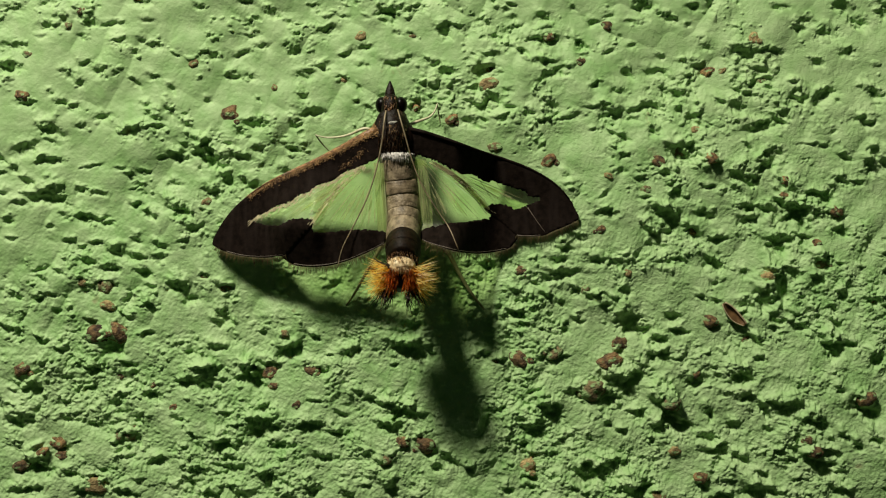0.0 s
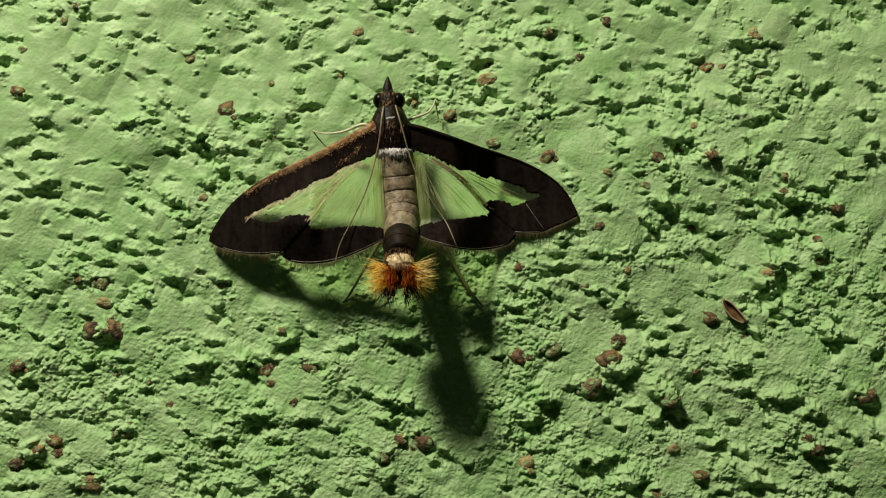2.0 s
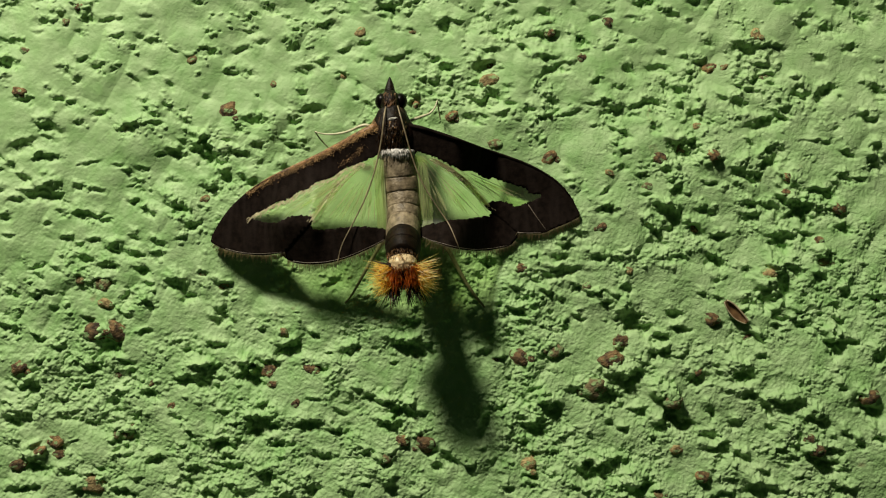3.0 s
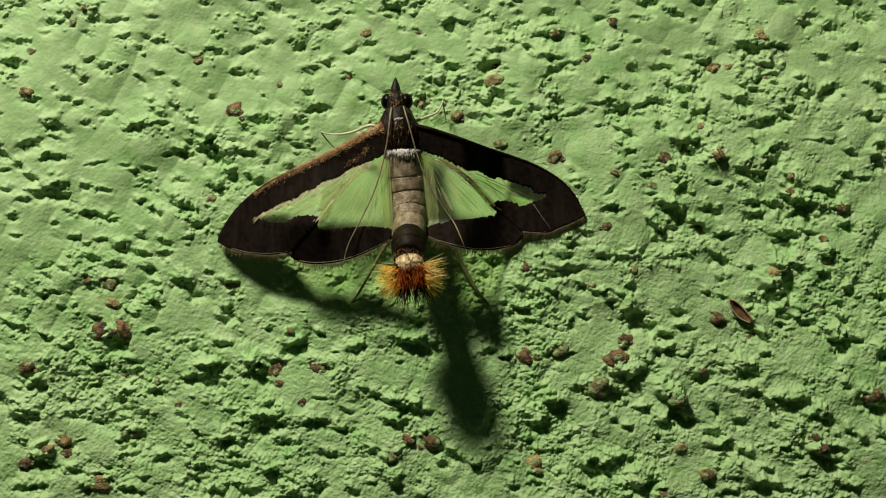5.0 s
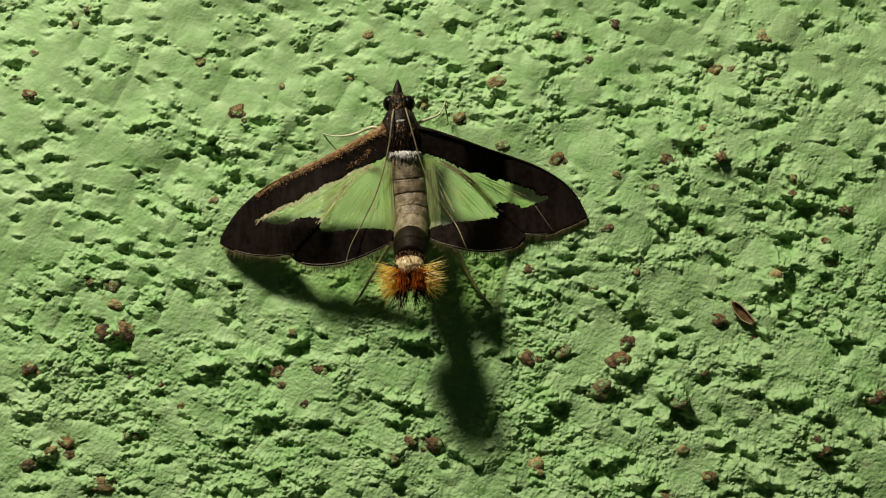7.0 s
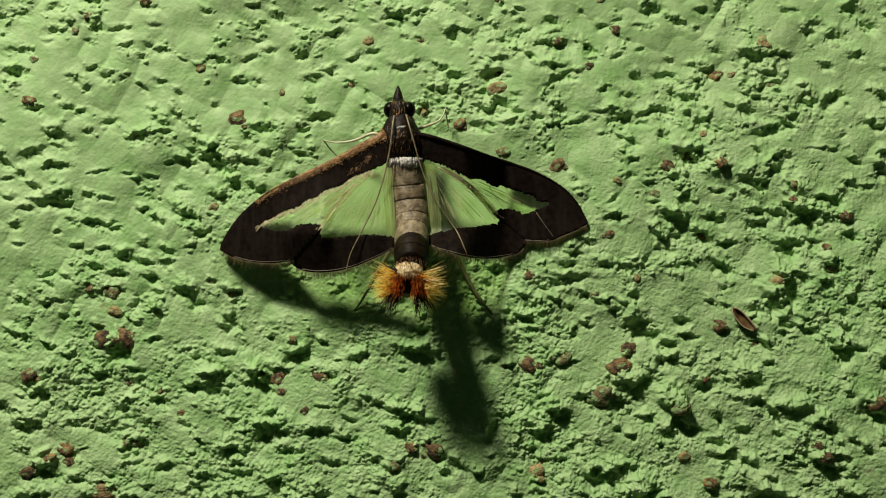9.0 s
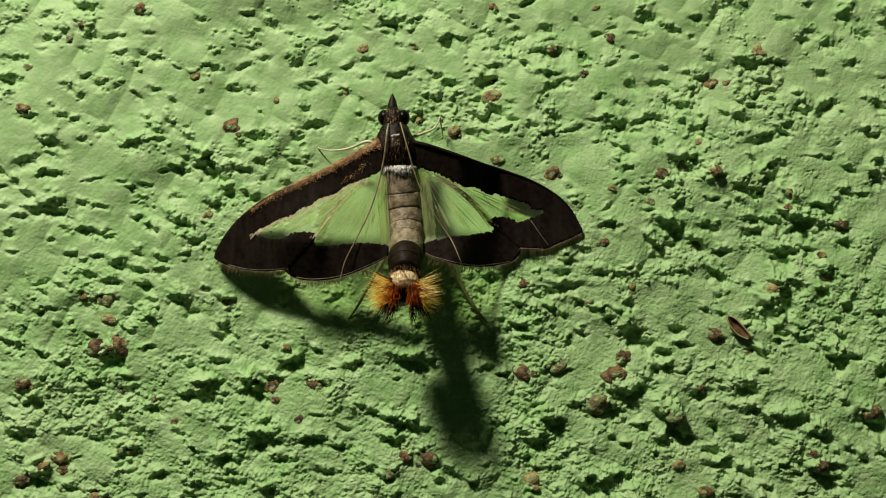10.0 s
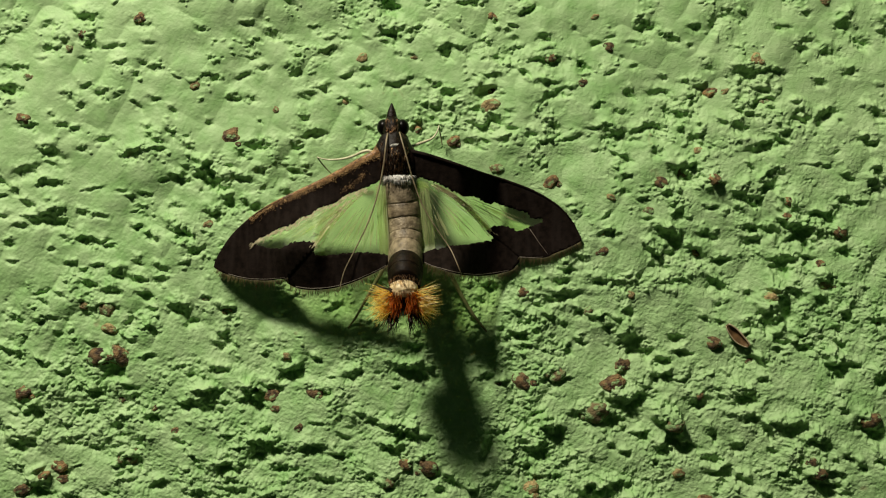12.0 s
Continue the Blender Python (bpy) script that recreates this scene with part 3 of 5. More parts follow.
HOLLOWS_20 = [(-8.48, -15.25, 1.41, 0.50), (-5.36, -15.12, 0.75, 0.58), (-4.11, -15.83, 1.16, 0.66), (-12.84, -16.78, 0.91, 1.00), (-11.38, -17.20, 0.66, 0.33),
    (-9.51, -17.62, 1.25, 0.66), (-14.71, -17.82, 2.49, 0.66), (-6.81, -18.03, 0.83, 0.58), (-3.70, -17.62, 0.83, 0.83), (-11.80, -14.50, 1.66, 0.58),
    (-12.21, -13.05, 1.25, 0.75), (-7.02, -12.21, 0.83, 0.42), (-2.45, -14.71, 0.75, 0.42), (-0.79, -15.00, 0.83, 0.42), (0.04, -16.16, 0.83, 0.66),
    (-5.36, -17.41, 0.83, 0.33), (3.49, -12.71, 1.91, 0.58, 55), (7.10, -13.13, 1.91, 1.00, -15), (8.35, -12.01, 1.74, 1.25), (8.06, -10.76, 0.83, 0.33),
    (10.84, -10.55, 2.91, 0.66), (11.47, -10.97, 1.25, 0.42)]
HOLLOWS_21 = [(12.51, -10.76, 1.08, 0.91), (13.54, -9.60, 1.66, 1.25), (14.37, -9.10, 0.83, 0.66), (14.79, -12.09, 1.08, 0.75), (13.54, -13.34, 0.83, 0.42),
    (12.71, -12.84, 0.66, 0.50), (15.83, -13.96, 0.50, 0.50), (11.26, -14.00, 0.25, 0.25), (11.26, -16.37, 3.32, 1.08), (13.13, -15.66, 1.83, 0.66),
    (14.79, -17.41, 1.16, 1.16, 40), (15.83, -18.03, 1.25, 0.42), (6.27, -14.29, 0.58, 0.42), (6.90, -15.12, 0.83, 0.33), (6.81, -16.78, 1.00, 0.50),
    (5.23, -17.49, 0.66, 0.58), (6.90, -17.62, 0.66, 0.58), (0.87, -15.54, 1.25, 0.83), (2.33, -16.16, 0.83, 0.75), (9.80, -17.62, 0.50, 0.42),
    (10.64, -18.03, 0.83, 0.42), (6.90, -10.34, 1.00, 0.33)]
HOLLOWS_22 = [(22.27, -9.18, 1.50, 1.00), (22.68, -10.64, 1.00, 0.83), (17.28, -12.09, 1.74, 1.83), (16.45, -13.13, 1.83, 0.75), (19.98, -12.01, 0.75, 0.83),
    (26.01, -11.38, 2.49, 0.91, 10), (24.55, -11.09, 1.25, 0.50), (23.93, -11.80, 0.75, 0.83), (27.88, -12.51, 1.08, 0.91), (31.33, -11.59, 1.74, 1.08),
    (19.78, -13.75, 1.41, 0.50), (20.40, -14.83, 1.66, 0.66), (21.85, -15.41, 0.83, 0.58), (22.68, -15.54, 0.83, 0.58), (27.88, -15.54, 1.58, 1.41),
    (28.92, -14.83, 1.25, 0.58), (26.01, -15.41, 1.08, 0.58), (23.93, -16.58, 0.83, 0.50), (26.42, -16.78, 0.75, 0.33), (23.31, -17.74, 1.58, 0.91),
    (24.76, -17.74, 0.83, 0.58), (19.57, -17.49, 0.83, 0.58)]
HOLLOWS_23 = [(21.85, -13.05, 0.83, 0.58), (24.35, -13.13, 0.66, 0.42), (18.94, -9.51, 1.66, 0.75), (29.75, -13.46, 0.66, 0.58), (30.79, -14.08, 0.83, 0.66),
    (29.33, -10.26, 0.58, 0.50), (32.24, -13.88, 0.58, 1.16), (29.75, -17.74, 1.66, 0.58), (25.18, -14.91, 0.83, 0.33), (28.92, -13.75, 0.58, 0.33),
    (21.02, -18.24, 1.66, 0.42), (21.44, -17.20, 0.83, 0.33)]
HOLLOWS = (HOLLOWS_1, HOLLOWS_2, HOLLOWS_3, HOLLOWS_4, HOLLOWS_5, HOLLOWS_6, HOLLOWS_7, HOLLOWS_8, HOLLOWS_9, HOLLOWS_10, HOLLOWS_11, HOLLOWS_12, HOLLOWS_13, HOLLOWS_14, HOLLOWS_15, HOLLOWS_16, HOLLOWS_17, HOLLOWS_18, HOLLOWS_19, HOLLOWS_20, HOLLOWS_21, HOLLOWS_22, HOLLOWS_23)


def grit(size, amount, over=None):
    """Fine relief in two layers, so that no direction stands out."""
    return value_noise(size, amount * 0.7, False, over) + value_noise(size * 1.23, amount * 0.7, False, over)


def hollow(field, broken, warp_x, warp_z, x, z, wide, high, lean=0.0, drop=1.0):
    """A lump with a steep foot and the hollow below it: the render rises gently, falls off, and rises gently again."""
    a, b = wide / 2, high / 2
    reach = a * 1.9 + b * 4.2
    i0, i1 = max(0, int((x - reach + HALF_X) / STEP)), min(NX, int((x + reach + HALF_X) / STEP) + 1)
    k0, k1 = max(0, int((z - reach + HALF_Z) / STEP)), min(NZ, int((z + reach + HALF_Z) / STEP) + 1)
    if i1 <= i0 or k1 <= k0:
        return
    ragged_by = 0.75 * min(a, b) + 0.10
    gx = (np.arange(i0, i1) * STEP - HALF_X - x)[None, :] + ragged_by * warp_x[k0:k1, i0:i1]
    gz = (np.arange(k0, k1) * STEP - HALF_Z - z)[:, None] + ragged_by * warp_z[k0:k1, i0:i1]
    c, s = math.cos(radians(lean)), math.sin(radians(lean))
    u, v = (gx * c + gz * s) / a, (gx * s - gz * c) / b
    # above the hollow the lump lies up-light of it, below it down-light
    u = u - 0.4 * v * b / a
    side = np.exp(-np.abs(u / 0.95) ** 2.6)
    fall = 0.65 * min(high, 1.2 * wide) * drop
    lump = np.exp(-(((v + 1.35) / 1.1) ** 2)) * np.where(np.abs(u) < 1, 1 - 0.25 * u * u, 0.75)
    pit = np.exp(-((v - 0.3) / 1.0) ** 2)
    field[k0:k1, i0:i1] += side * fall * (0.5 * lump - 0.78 * pit)
    around = np.exp(-((u / 1.25) ** 2) - ((v + 0.2) / 1.7) ** 2) * min(1.0, 0.35 + 0.9 * high)
    broken[k0:k1, i0:i1] = np.maximum(broken[k0:k1, i0:i1], around)


def wall_relief():
    """The render's relief over the panel, in millimetres."""
    warp_x = value_noise(1.3, 0.6) + value_noise(0.6, 0.5) + value_noise(0.3, 0.32) + value_noise(0.16, 0.12)
    warp_z = value_noise(1.3, 0.6) + value_noise(0.6, 0.5) + value_noise(0.3, 0.32) + value_noise(0.16, 0.12)
    rough = np.clip(0.27 + 0.16 * PX / HALF_X - 0.16 * PZ / HALF_Z + value_noise(5, 0.7) + value_noise(2, 1.0) + value_noise(0.9, 0.4), 0.0, 1.2)
    rough *= 1 - 0.75 * np.exp(-(((PX + 1) / 11) ** 4 + ((PZ - 4.5) / 3.6) ** 4))
    field = value_noise(14, 0.35) + value_noise(6, 0.25) + grit(2.8, 0.22) + (0.5 + 0.5 * rough) * (value_noise(2.1, 0.18, True) + grit(1.1, 0.11))
    # crumbled render below the moth
    swell(rough, warp_x, warp_z, 3.2, -2.8, 4.5, 0.85, 1.3, 0, 0.8)
    swell(rough, warp_x, warp_z, -4.5, -6.5, 3.5, 0.4, 1.3, 0, 0.8)
    swell(rough, warp_x, warp_z, -6.5, -2.2, 3.5, 0.35, 1.4, 0, 0.8)
    swell(rough, warp_x, warp_z, -4.0, -2.2, 3.6, 0.5, 1.3, 0, 0.8)
    swell(rough, warp_x, warp_z, 4.6, -1.8, 2.6, 0.35, 1.2, 0, 0.8)
    broken = np.zeros_like(field)
    for hollows in HOLLOWS:
        for x, z, wide, high, *lean in hollows:
            hollow(field, broken, warp_x, warp_z, x, z, wide, high, *lean, drop=rng.uniform(0.95, 1.25) * (1.0 + 0.10 * x / HALF_X - 0.48 * z / HALF_Z + 0.12 * high))
    # the render swells towards the crumbled part below the abdomen
    field += 0.75 * np.exp(-(((PX + 5.2) / 3.4) ** 2 + ((PZ + 4.6) / 2.6) ** 2))
    rough = np.clip(rough, 0.0, 1.2)
    # beyond the stretch that is looked at, hollows strewn by chance, and small ones all over
    for _ in range(170):
        x, z = rng.uniform(-HALF_X, HALF_X), rng.uniform(-HALF_Z, HALF_Z)
        if abs(x) > 32.8 or abs(z) > 18.8:
            high = rng.uniform(0.4, 1.1)
            hollow(field, broken, warp_x, warp_z, x, z, high * rng.uniform(1.2, 2.6), high, rng.uniform(-20, 30), 1.2)
    for _ in range(1000):
        x, z = rng.uniform(-HALF_X, HALF_X), rng.uniform(-HALF_Z, HALF_Z)
        if rough[int((z + HALF_Z) / STEP), int((x + HALF_X) / STEP)] > rng.uniform(0.1, 1.0):
            high = 0.13 + 0.4 * rng.random() ** 1.5
            hollow(field, broken, warp_x, warp_z, x, z, high * rng.uniform(1.0, 2.4), high, rng.uniform(-20, 40), rng.uniform(0.7, 1.4))
    coarse = field.copy()
    # the sandy grain is coarser low down and to one side, and where the render is broken
    sandy = np.clip(0.54 + 0.14 * PX / HALF_X - 0.5 * PZ / HALF_Z, 0.25, 0.9)
    crisp = np.clip(0.86 + 0.08 * PX / HALF_X - 0.5 * PZ / HALF_Z, 0.5, 1.15)
    loose = np.clip(0.75 * rough + 0.9 * broken, 0, 1.3)
    # trowelled and wrinkled: the relief is drawn out a little along one slant and bent
    c, s = math.cos(0.3), math.sin(0.3)
    along, across = PX * c + PZ * s, PZ * c - PX * s
    bent = (0.85 * along + value_noise(1.2, 0.25) + value_noise(0.5, 0.18) + value_noise(0.25, 0.1), across + value_noise(1.2, 0.25) + value_noise(0.5, 0.18) + value_noise(0.25, 0.1))
    field += crisp * (0.25 + 0.7 * loose) * (grit(0.95, 0.095, bent) + grit(0.55, 0.066, bent) + grit(0.34, 0.05, bent))
    field += crisp * (0.15 + 0.85 * loose) * (grit(0.22, 0.055, bent) + grit(0.14, 0.034, bent))
    field += sandy * (0.6 + 0.4 * loose) * (grit(0.17, 0.052) + grit(0.11, 0.044))
    for count, low, high, least, most in ((19000, 0.06, 0.17, 0.45, 0.85), (2400, 0.15, 0.32, 0.4, 0.75), (5000, 0.08, 0.22, -0.8, -0.35)):
        for _ in range(count):
            x, z = rng.uniform(-HALF_X, HALF_X), rng.uniform(-HALF_Z, HALF_Z)
            if loose[int((z + HALF_Z) / STEP), int((x + HALF_X) / STEP)] > rng.uniform(0.15, 0.95):
                r = rng.uniform(low, high)
                swell(field, warp_x, warp_z, x, z, r, r * rng.uniform(least, most), rng.uniform(0.9, 1.8), rng.uniform(-0.6, 0.6), 1.0)
    # the moth sits on a flatter patch
    under = 0.93 * np.exp(-(((PX + 2.0) / 9.6) ** 4 + ((PZ - 4.4) / 3.0) ** 4))
    field = field * (1 - under) + under * (value_noise(7, 0.22) + value_noise(2.2, 0.1) - 0.05)
    edge = np.minimum(np.minimum(PX + HALF_X, HALF_X - PX), np.minimum(PZ + HALF_Z, HALF_Z - PZ))
    fade = np.clip(edge / 1.5, 0, 1)
    return field * fade, (0.75 * coarse + 0.25 * field) * fade * (1 - under)


RELIEF, SLUMP = wall_relief()


def height_at(x, z):
    """The render's height under a point of the plan, allowing for the slump."""
    h = 0.0
    for _ in range(4):
        h = at(SLUMP, x - 0.4 * SAG * h, z + SAG * h)
    return at(RELIEF, x - 0.4 * SAG * h, z + SAG * h)


def at(field, x, z):
    return float(field[int(np.clip((z + HALF_Z) / STEP, 0, NZ - 1)), int(np.clip((x + HALF_X) / STEP, 0, NX - 1))])


def build_wall():
    gx, gz = np.meshgrid(np.arange(NX) * STEP - HALF_X, np.arange(NZ) * STEP - HALF_Z)
    fine = np.stack([(gx + 0.4 * SAG * SLUMP) * MM, -RELIEF * MM, (gz - SAG * SLUMP) * MM + Z0], -1).reshape(-1, 3)
    i, k = np.meshgrid(np.arange(NX - 1), np.arange(NZ - 1))
    a = (k * NX + i).ravel()
    quads = np.stack([a, a + 1, a + 1 + NX, a + NX], 1)
    base = len(fine)
    wide, top, deep = 1.3, 2.8, 0.2
    rim = [(-wide, 0, 0), (wide, 0, 0), (wide, 0, top), (-wide, 0, top), (-wide, deep, 0), (wide, deep, 0), (wide, deep, top), (-wide, deep, top)]
    corner = [0, NX - 1, NX * NZ - 1, NX * (NZ - 1)]
    o = [base + j for j in range(8)]
    outer = [(o[j], o[(j + 1) % 4], corner[(j + 1) % 4], corner[j]) for j in range(4)]
    outer += [(o[j + 4], o[(j + 1) % 4 + 4], o[(j + 1) % 4], o[j]) for j in range(4)] + [(o[7], o[6], o[5], o[4])]
    points = np.vstack([fine, rim])
    faces = np.vstack([quads, outer])
    data = bpy.data.meshes.new("wall")
    data.vertices.add(len(points))
    data.vertices.foreach_set("co", points.ravel())
    data.loops.add(faces.size)
    data.loops.foreach_set("vertex_index", faces.ravel().astype(np.int32))
    data.polygons.add(len(faces))
    data.polygons.foreach_set("loop_start", np.arange(0, faces.size, 4, dtype=np.int32))
    data.update(calc_edges=True)
    data.polygons.foreach_set("use_smooth", np.arange(len(faces)) < len(quads))
    data.materials.append(PAINT)
    return tagged(new("wall", data), "rough green painted render wall with lumps and pits", "wall", kind="structure")


wall = build_wall()

# ---- moth ----
MX, MZ = -3.47, 8.44
moth = tagged(new("moth"), "black-bordered moth with translucent wings and orange tail brush, on wall", "moth")
STAND = 1.1   # how far it stands off the wall
moth.location = (MX * MM, 0, Z0 + MZ * MM)


def raised(x, z, h):
    """A point of the moth, h millimetres off the wall, in the moth's own space."""
    h *= STAND
    k = 1 - h / REACH
    return Vector(((x * k - MX) * MM, -h * MM, (z * k - MZ) * MM))


def inside(poly, x, z):
    """Whether points lie within a polygon."""
    hit = np.zeros(len(x), bool)
    for (ax, az), (bx, bz) in zip(poly, np.roll(poly, -1, 0)):
        cross = ((az > z) != (bz > z)) & (x < (bx - ax) * (z - az) / (bz - az + 1e-12) + ax)
        hit ^= cross
    return hit


def eased(q):
    """A soft step from 0 to 1."""
    q = min(1.0, max(0.0, q))
    return q * q * (3 - 2 * q)


def wing_height(x, z, under):
    """Wings slope from the shoulders to tips that nearly touch the wall, and bow a little across."""
    out = min(1.0, abs(x - MX) / 13.5)
    if x < MX:
        h = min(0.5 + 4.1 * (1 - out), 3.7 + 0.4 * (1 - out))
        h += 0.40 * max(0.0, min(2.8, max(0.0, z + 1.2)) - 0.7 * max(0.0, z - 2.0)) * eased((out - 0.34) / 0.1) * (1 - eased((out - 0.6) / 0.1))
        h -= 0.10 * min(2.5, max(0.0, 1.5 - z)) * (1 - eased((out - 0.28) / 0.16)) * eased((out - 0.04) / 0.08)
    else:
        h = 0.6 + 2.9 * (1 - eased((out - 0.33) / 0.27)) + 0.15 * eased((out - 0.72) / 0.22)
        h += 0.7 * max(0.0, 1.9 - z) * (1 - eased((out - 0.3) / 0.15))
    h += 0.10 * math.sin(2.3 * out + 0.5 * z) + 0.05 * noise.noise(Vector((x * 0.8, z * 0.25, 0)))
    h += (0.14 if x < MX else 0.26) * min(2.2, max(0.0, z - MZ + 0.69 + 0.42 * abs(x - MX))) * min(1.0, abs(x - MX) / 2.0) * (1.0 if out < 0.7 else max(0.0, (1.0 - out) / 0.3))
    return h - under


def ragged(points, count, amount, seed):
    """A closed smooth outline with small teeth."""
    line = curve_through(points + [points[0]], count)[:-1]
    r = np.random.default_rng(seed)
    return line + r.normal(0, amount, line.shape)


def wing(name, outline, window, under, seed, label):
    """A wing: dark scaled border and a clear panel, cut from one sheet."""
    from_edge = ragged(outline, 260, 0.008, seed)
    from_window = ragged(window, 240, 0.045, seed + 1)
    lo, hi = from_edge.min(0), from_edge.max(0)
    r = np.random.default_rng(seed + 2)
    grid = np.stack(np.meshgrid(np.arange(lo[0], hi[0], 0.26), np.arange(lo[1], hi[1], 0.26)), -1).reshape(-1, 2)
    grid = grid + r.uniform(-0.06, 0.06, grid.shape)
    grid = grid[inside(from_edge, grid[:, 0], grid[:, 1])]
    n, w = len(from_edge), len(from_window)
    points = [Vector(p) for p in np.vstack([from_edge, from_window, grid])]
    edges = [(i, (i + 1) % n) for i in range(n)] + [(n + i, n + (i + 1) % w) for i in range(w)]
    verts, _, faces, *_ = delaunay_2d_cdt(points, edges, [], 0, 1e-5)
    mid = np.array([(verts[a] + verts[b] + verts[c]) / 3 for a, b, c in faces])
    in_wing, in_window = inside(from_edge, mid[:, 0], mid[:, 1]), inside(from_window, mid[:, 0], mid[:, 1])
    made = []
    for want_window in (False, True):
        bm, seen = bmesh.new(), {}
        for j, f in enumerate(faces):
            if in_wing[j] and in_window[j] == want_window:
                for q in f:
                    if q not in seen:
                        x, z = verts[q]
                        seen[q] = bm.verts.new(raised(x, z, wing_height(x, z, under)))
                bm.faces.new([seen[q] for q in f])
        made.append(bm)
    border = part(name, made[0], DARK, moth, label)
    border.modifiers.new("thickness", "SOLIDIFY").thickness = 0.012 * MM
    part("membrane", made[1], SKIN, border, "clear pearly wing membrane")
    return border


def streak(name, points, radius, material, parent, under, lift=0.04, taper=0.4):
    """A vein or line of scales that follows a wing."""
    line = curve_through(points, 26)
    bm = bmesh.new()
    tube(bm, [raised(x, z, wing_height(x, z, under) + lift) for x, z in line], [radius * MM * (1 - (1 - taper) * i / 25) for i in range(26)], 6)
    return part(name, bm, material, parent)


def fringe(points, count, parent, under, seed, shade=FRINGE):
    """Fine hairs along a wing's outer margin."""
    r = random.Random(seed)
    line = curve_through(points, count)
    bm = bmesh.new()
    for i, (x, z) in enumerate(line):
        j = min(i, count - 2)
        t = Vector((line[j + 1][0] - line[j][0], line[j + 1][1] - line[j][1])).normalized()
        out = Vector((t.y, -t.x))
        if out.y > 0:
            out = -out
        out = (out + Vector((r.uniform(-0.35, 0.35), r.uniform(-0.3, 0.1)))).normalized()
        length = r.uniform(0.32, 0.66) * (1.25 if r.random() < 0.15 else 1)
        h = wing_height(x, z, under)
        spike(bm, raised(x, z, h), raised(x + out.x * length, z + out.y * length, h - r.uniform(-0.02, 0.16)), r.uniform(0.018, 0.032) * MM)
    return tagged(part("fringe", bm, shade, parent, "fine olive fringe of hair scales"), kind="stuff")


FORE_L = [(-4.55, 9.02), (-5.50, 8.53), (-6.96, 7.74), (-8.62, 6.86), (-10.70, 5.91), (-12.56, 5.04), (-14.02, 4.08), 
    (-15.27, 2.96), (-16.18, 1.71), (-16.72, 0.63), (-16.55, 0.22), (-15.76, -0.16), (-14.43, -0.49), 
    (-12.98, -0.61), (-11.86, -0.49), (-11.28, -0.37), (-10.28, 0.76), (-9.20, 1.96), (-7.79, 3.66), (-6.33, 5.33), 
    (-5.09, 6.37), (-4.38, 7.11)]
FORE_L_CLEAR = [(-14.02, 2.13), (-12.98, 2.67), (-11.94, 3.21), (-10.90, 3.58), (-10.28, 4.04), (-9.53, 4.25), (-9.12, 4.66), 
    (-7.79, 5.12), (-7.12, 5.62), (-6.46, 5.91), (-5.50, 6.28), (-4.55, 6.61), (-3.63, 5.95), (-5.71, 3.46), 
    (-8.62, 0.55), (-9.24, 1.30), (-9.32, 2.17), (-9.66, 2.29), (-10.36, 2.29), (-11.11, 2.17), (-11.86, 1.79), 
    (-12.77, 1.88)]
HIND_L = [(-4.38, 6.99), (-5.71, 5.95), (-7.79, 4.08), (-9.28, 2.38), (-10.70, 1.71), (-11.69, 0.76), (-11.86, -0.07), 
    (-11.03, -0.99), (-9.86, -1.28), (-8.20, -1.20), (-6.87, -0.86), (-5.63, -0.37), (-4.55, 0.17), (-3.96, 0.55), 
    (-3.88, 1.79), (-4.05, 4.29), (-4.13, 6.37)]
HIND_L_CLEAR = [(-3.22, 7.82), (-6.54, 5.95), (-9.03, 4.08), (-9.32, 2.00), (-9.16, 1.30), (-7.37, 1.38), (-5.71, 1.55), 
    (-4.21, 1.38), (-3.01, 1.42)]
FORE_R = [(-2.30, 9.02), (-1.14, 8.78), (0.94, 8.11), (3.02, 7.36), (5.09, 6.70), (6.96, 5.95), (8.63, 4.91), 
    (9.58, 3.87), (10.16, 2.83), (10.33, 2.38), (10.00, 2.04), (9.25, 1.71), (8.42, 1.38), (7.67, 1.05), 
    (6.55, 1.01), (5.72, 1.13), (4.68, 2.00), (3.52, 2.83), (2.19, 4.08), (0.52, 5.45), (-1.06, 6.20), 
    (-2.05, 6.53)]
FORE_R_CLEAR = [(-1.55, 7.03), (-0.10, 6.49), (0.94, 5.95), (1.56, 5.62), (2.60, 5.49), (3.22, 5.12), (4.26, 4.99), 
    (5.09, 4.70), (6.13, 4.37), (6.76, 3.96), (7.46, 3.83), (7.34, 3.66), (6.55, 3.29), (5.72, 3.04), (4.89, 3.33), 
    (3.93, 3.37), (3.31, 3.04), (3.43, 2.54), (3.02, 1.38), (0.11, 3.87), (-2.18, 5.95)]
HIND_R = [(-1.76, 6.99), (0.52, 5.33), (2.60, 3.66), (3.60, 2.79), (4.89, 2.46), (5.93, 1.79), (6.09, 1.21), 
    (5.59, 0.55), (5.09, 0.09), (3.85, -0.20), (2.60, -0.28), (1.27, -0.12), (0.11, 0.22), (-0.93, 0.63), 
    (-1.39, 0.96), (-1.47, 2.63), (-1.64, 5.12)]
HIND_R_CLEAR = [(-3.22, 7.82), (0.94, 6.37), (3.76, 4.29), (3.76, 2.42), (3.35, 2.29), (1.77, 2.04), (0.52, 1.92), 
    (-0.93, 1.59), (-1.76, 1.46), (-2.38, 1.79)]

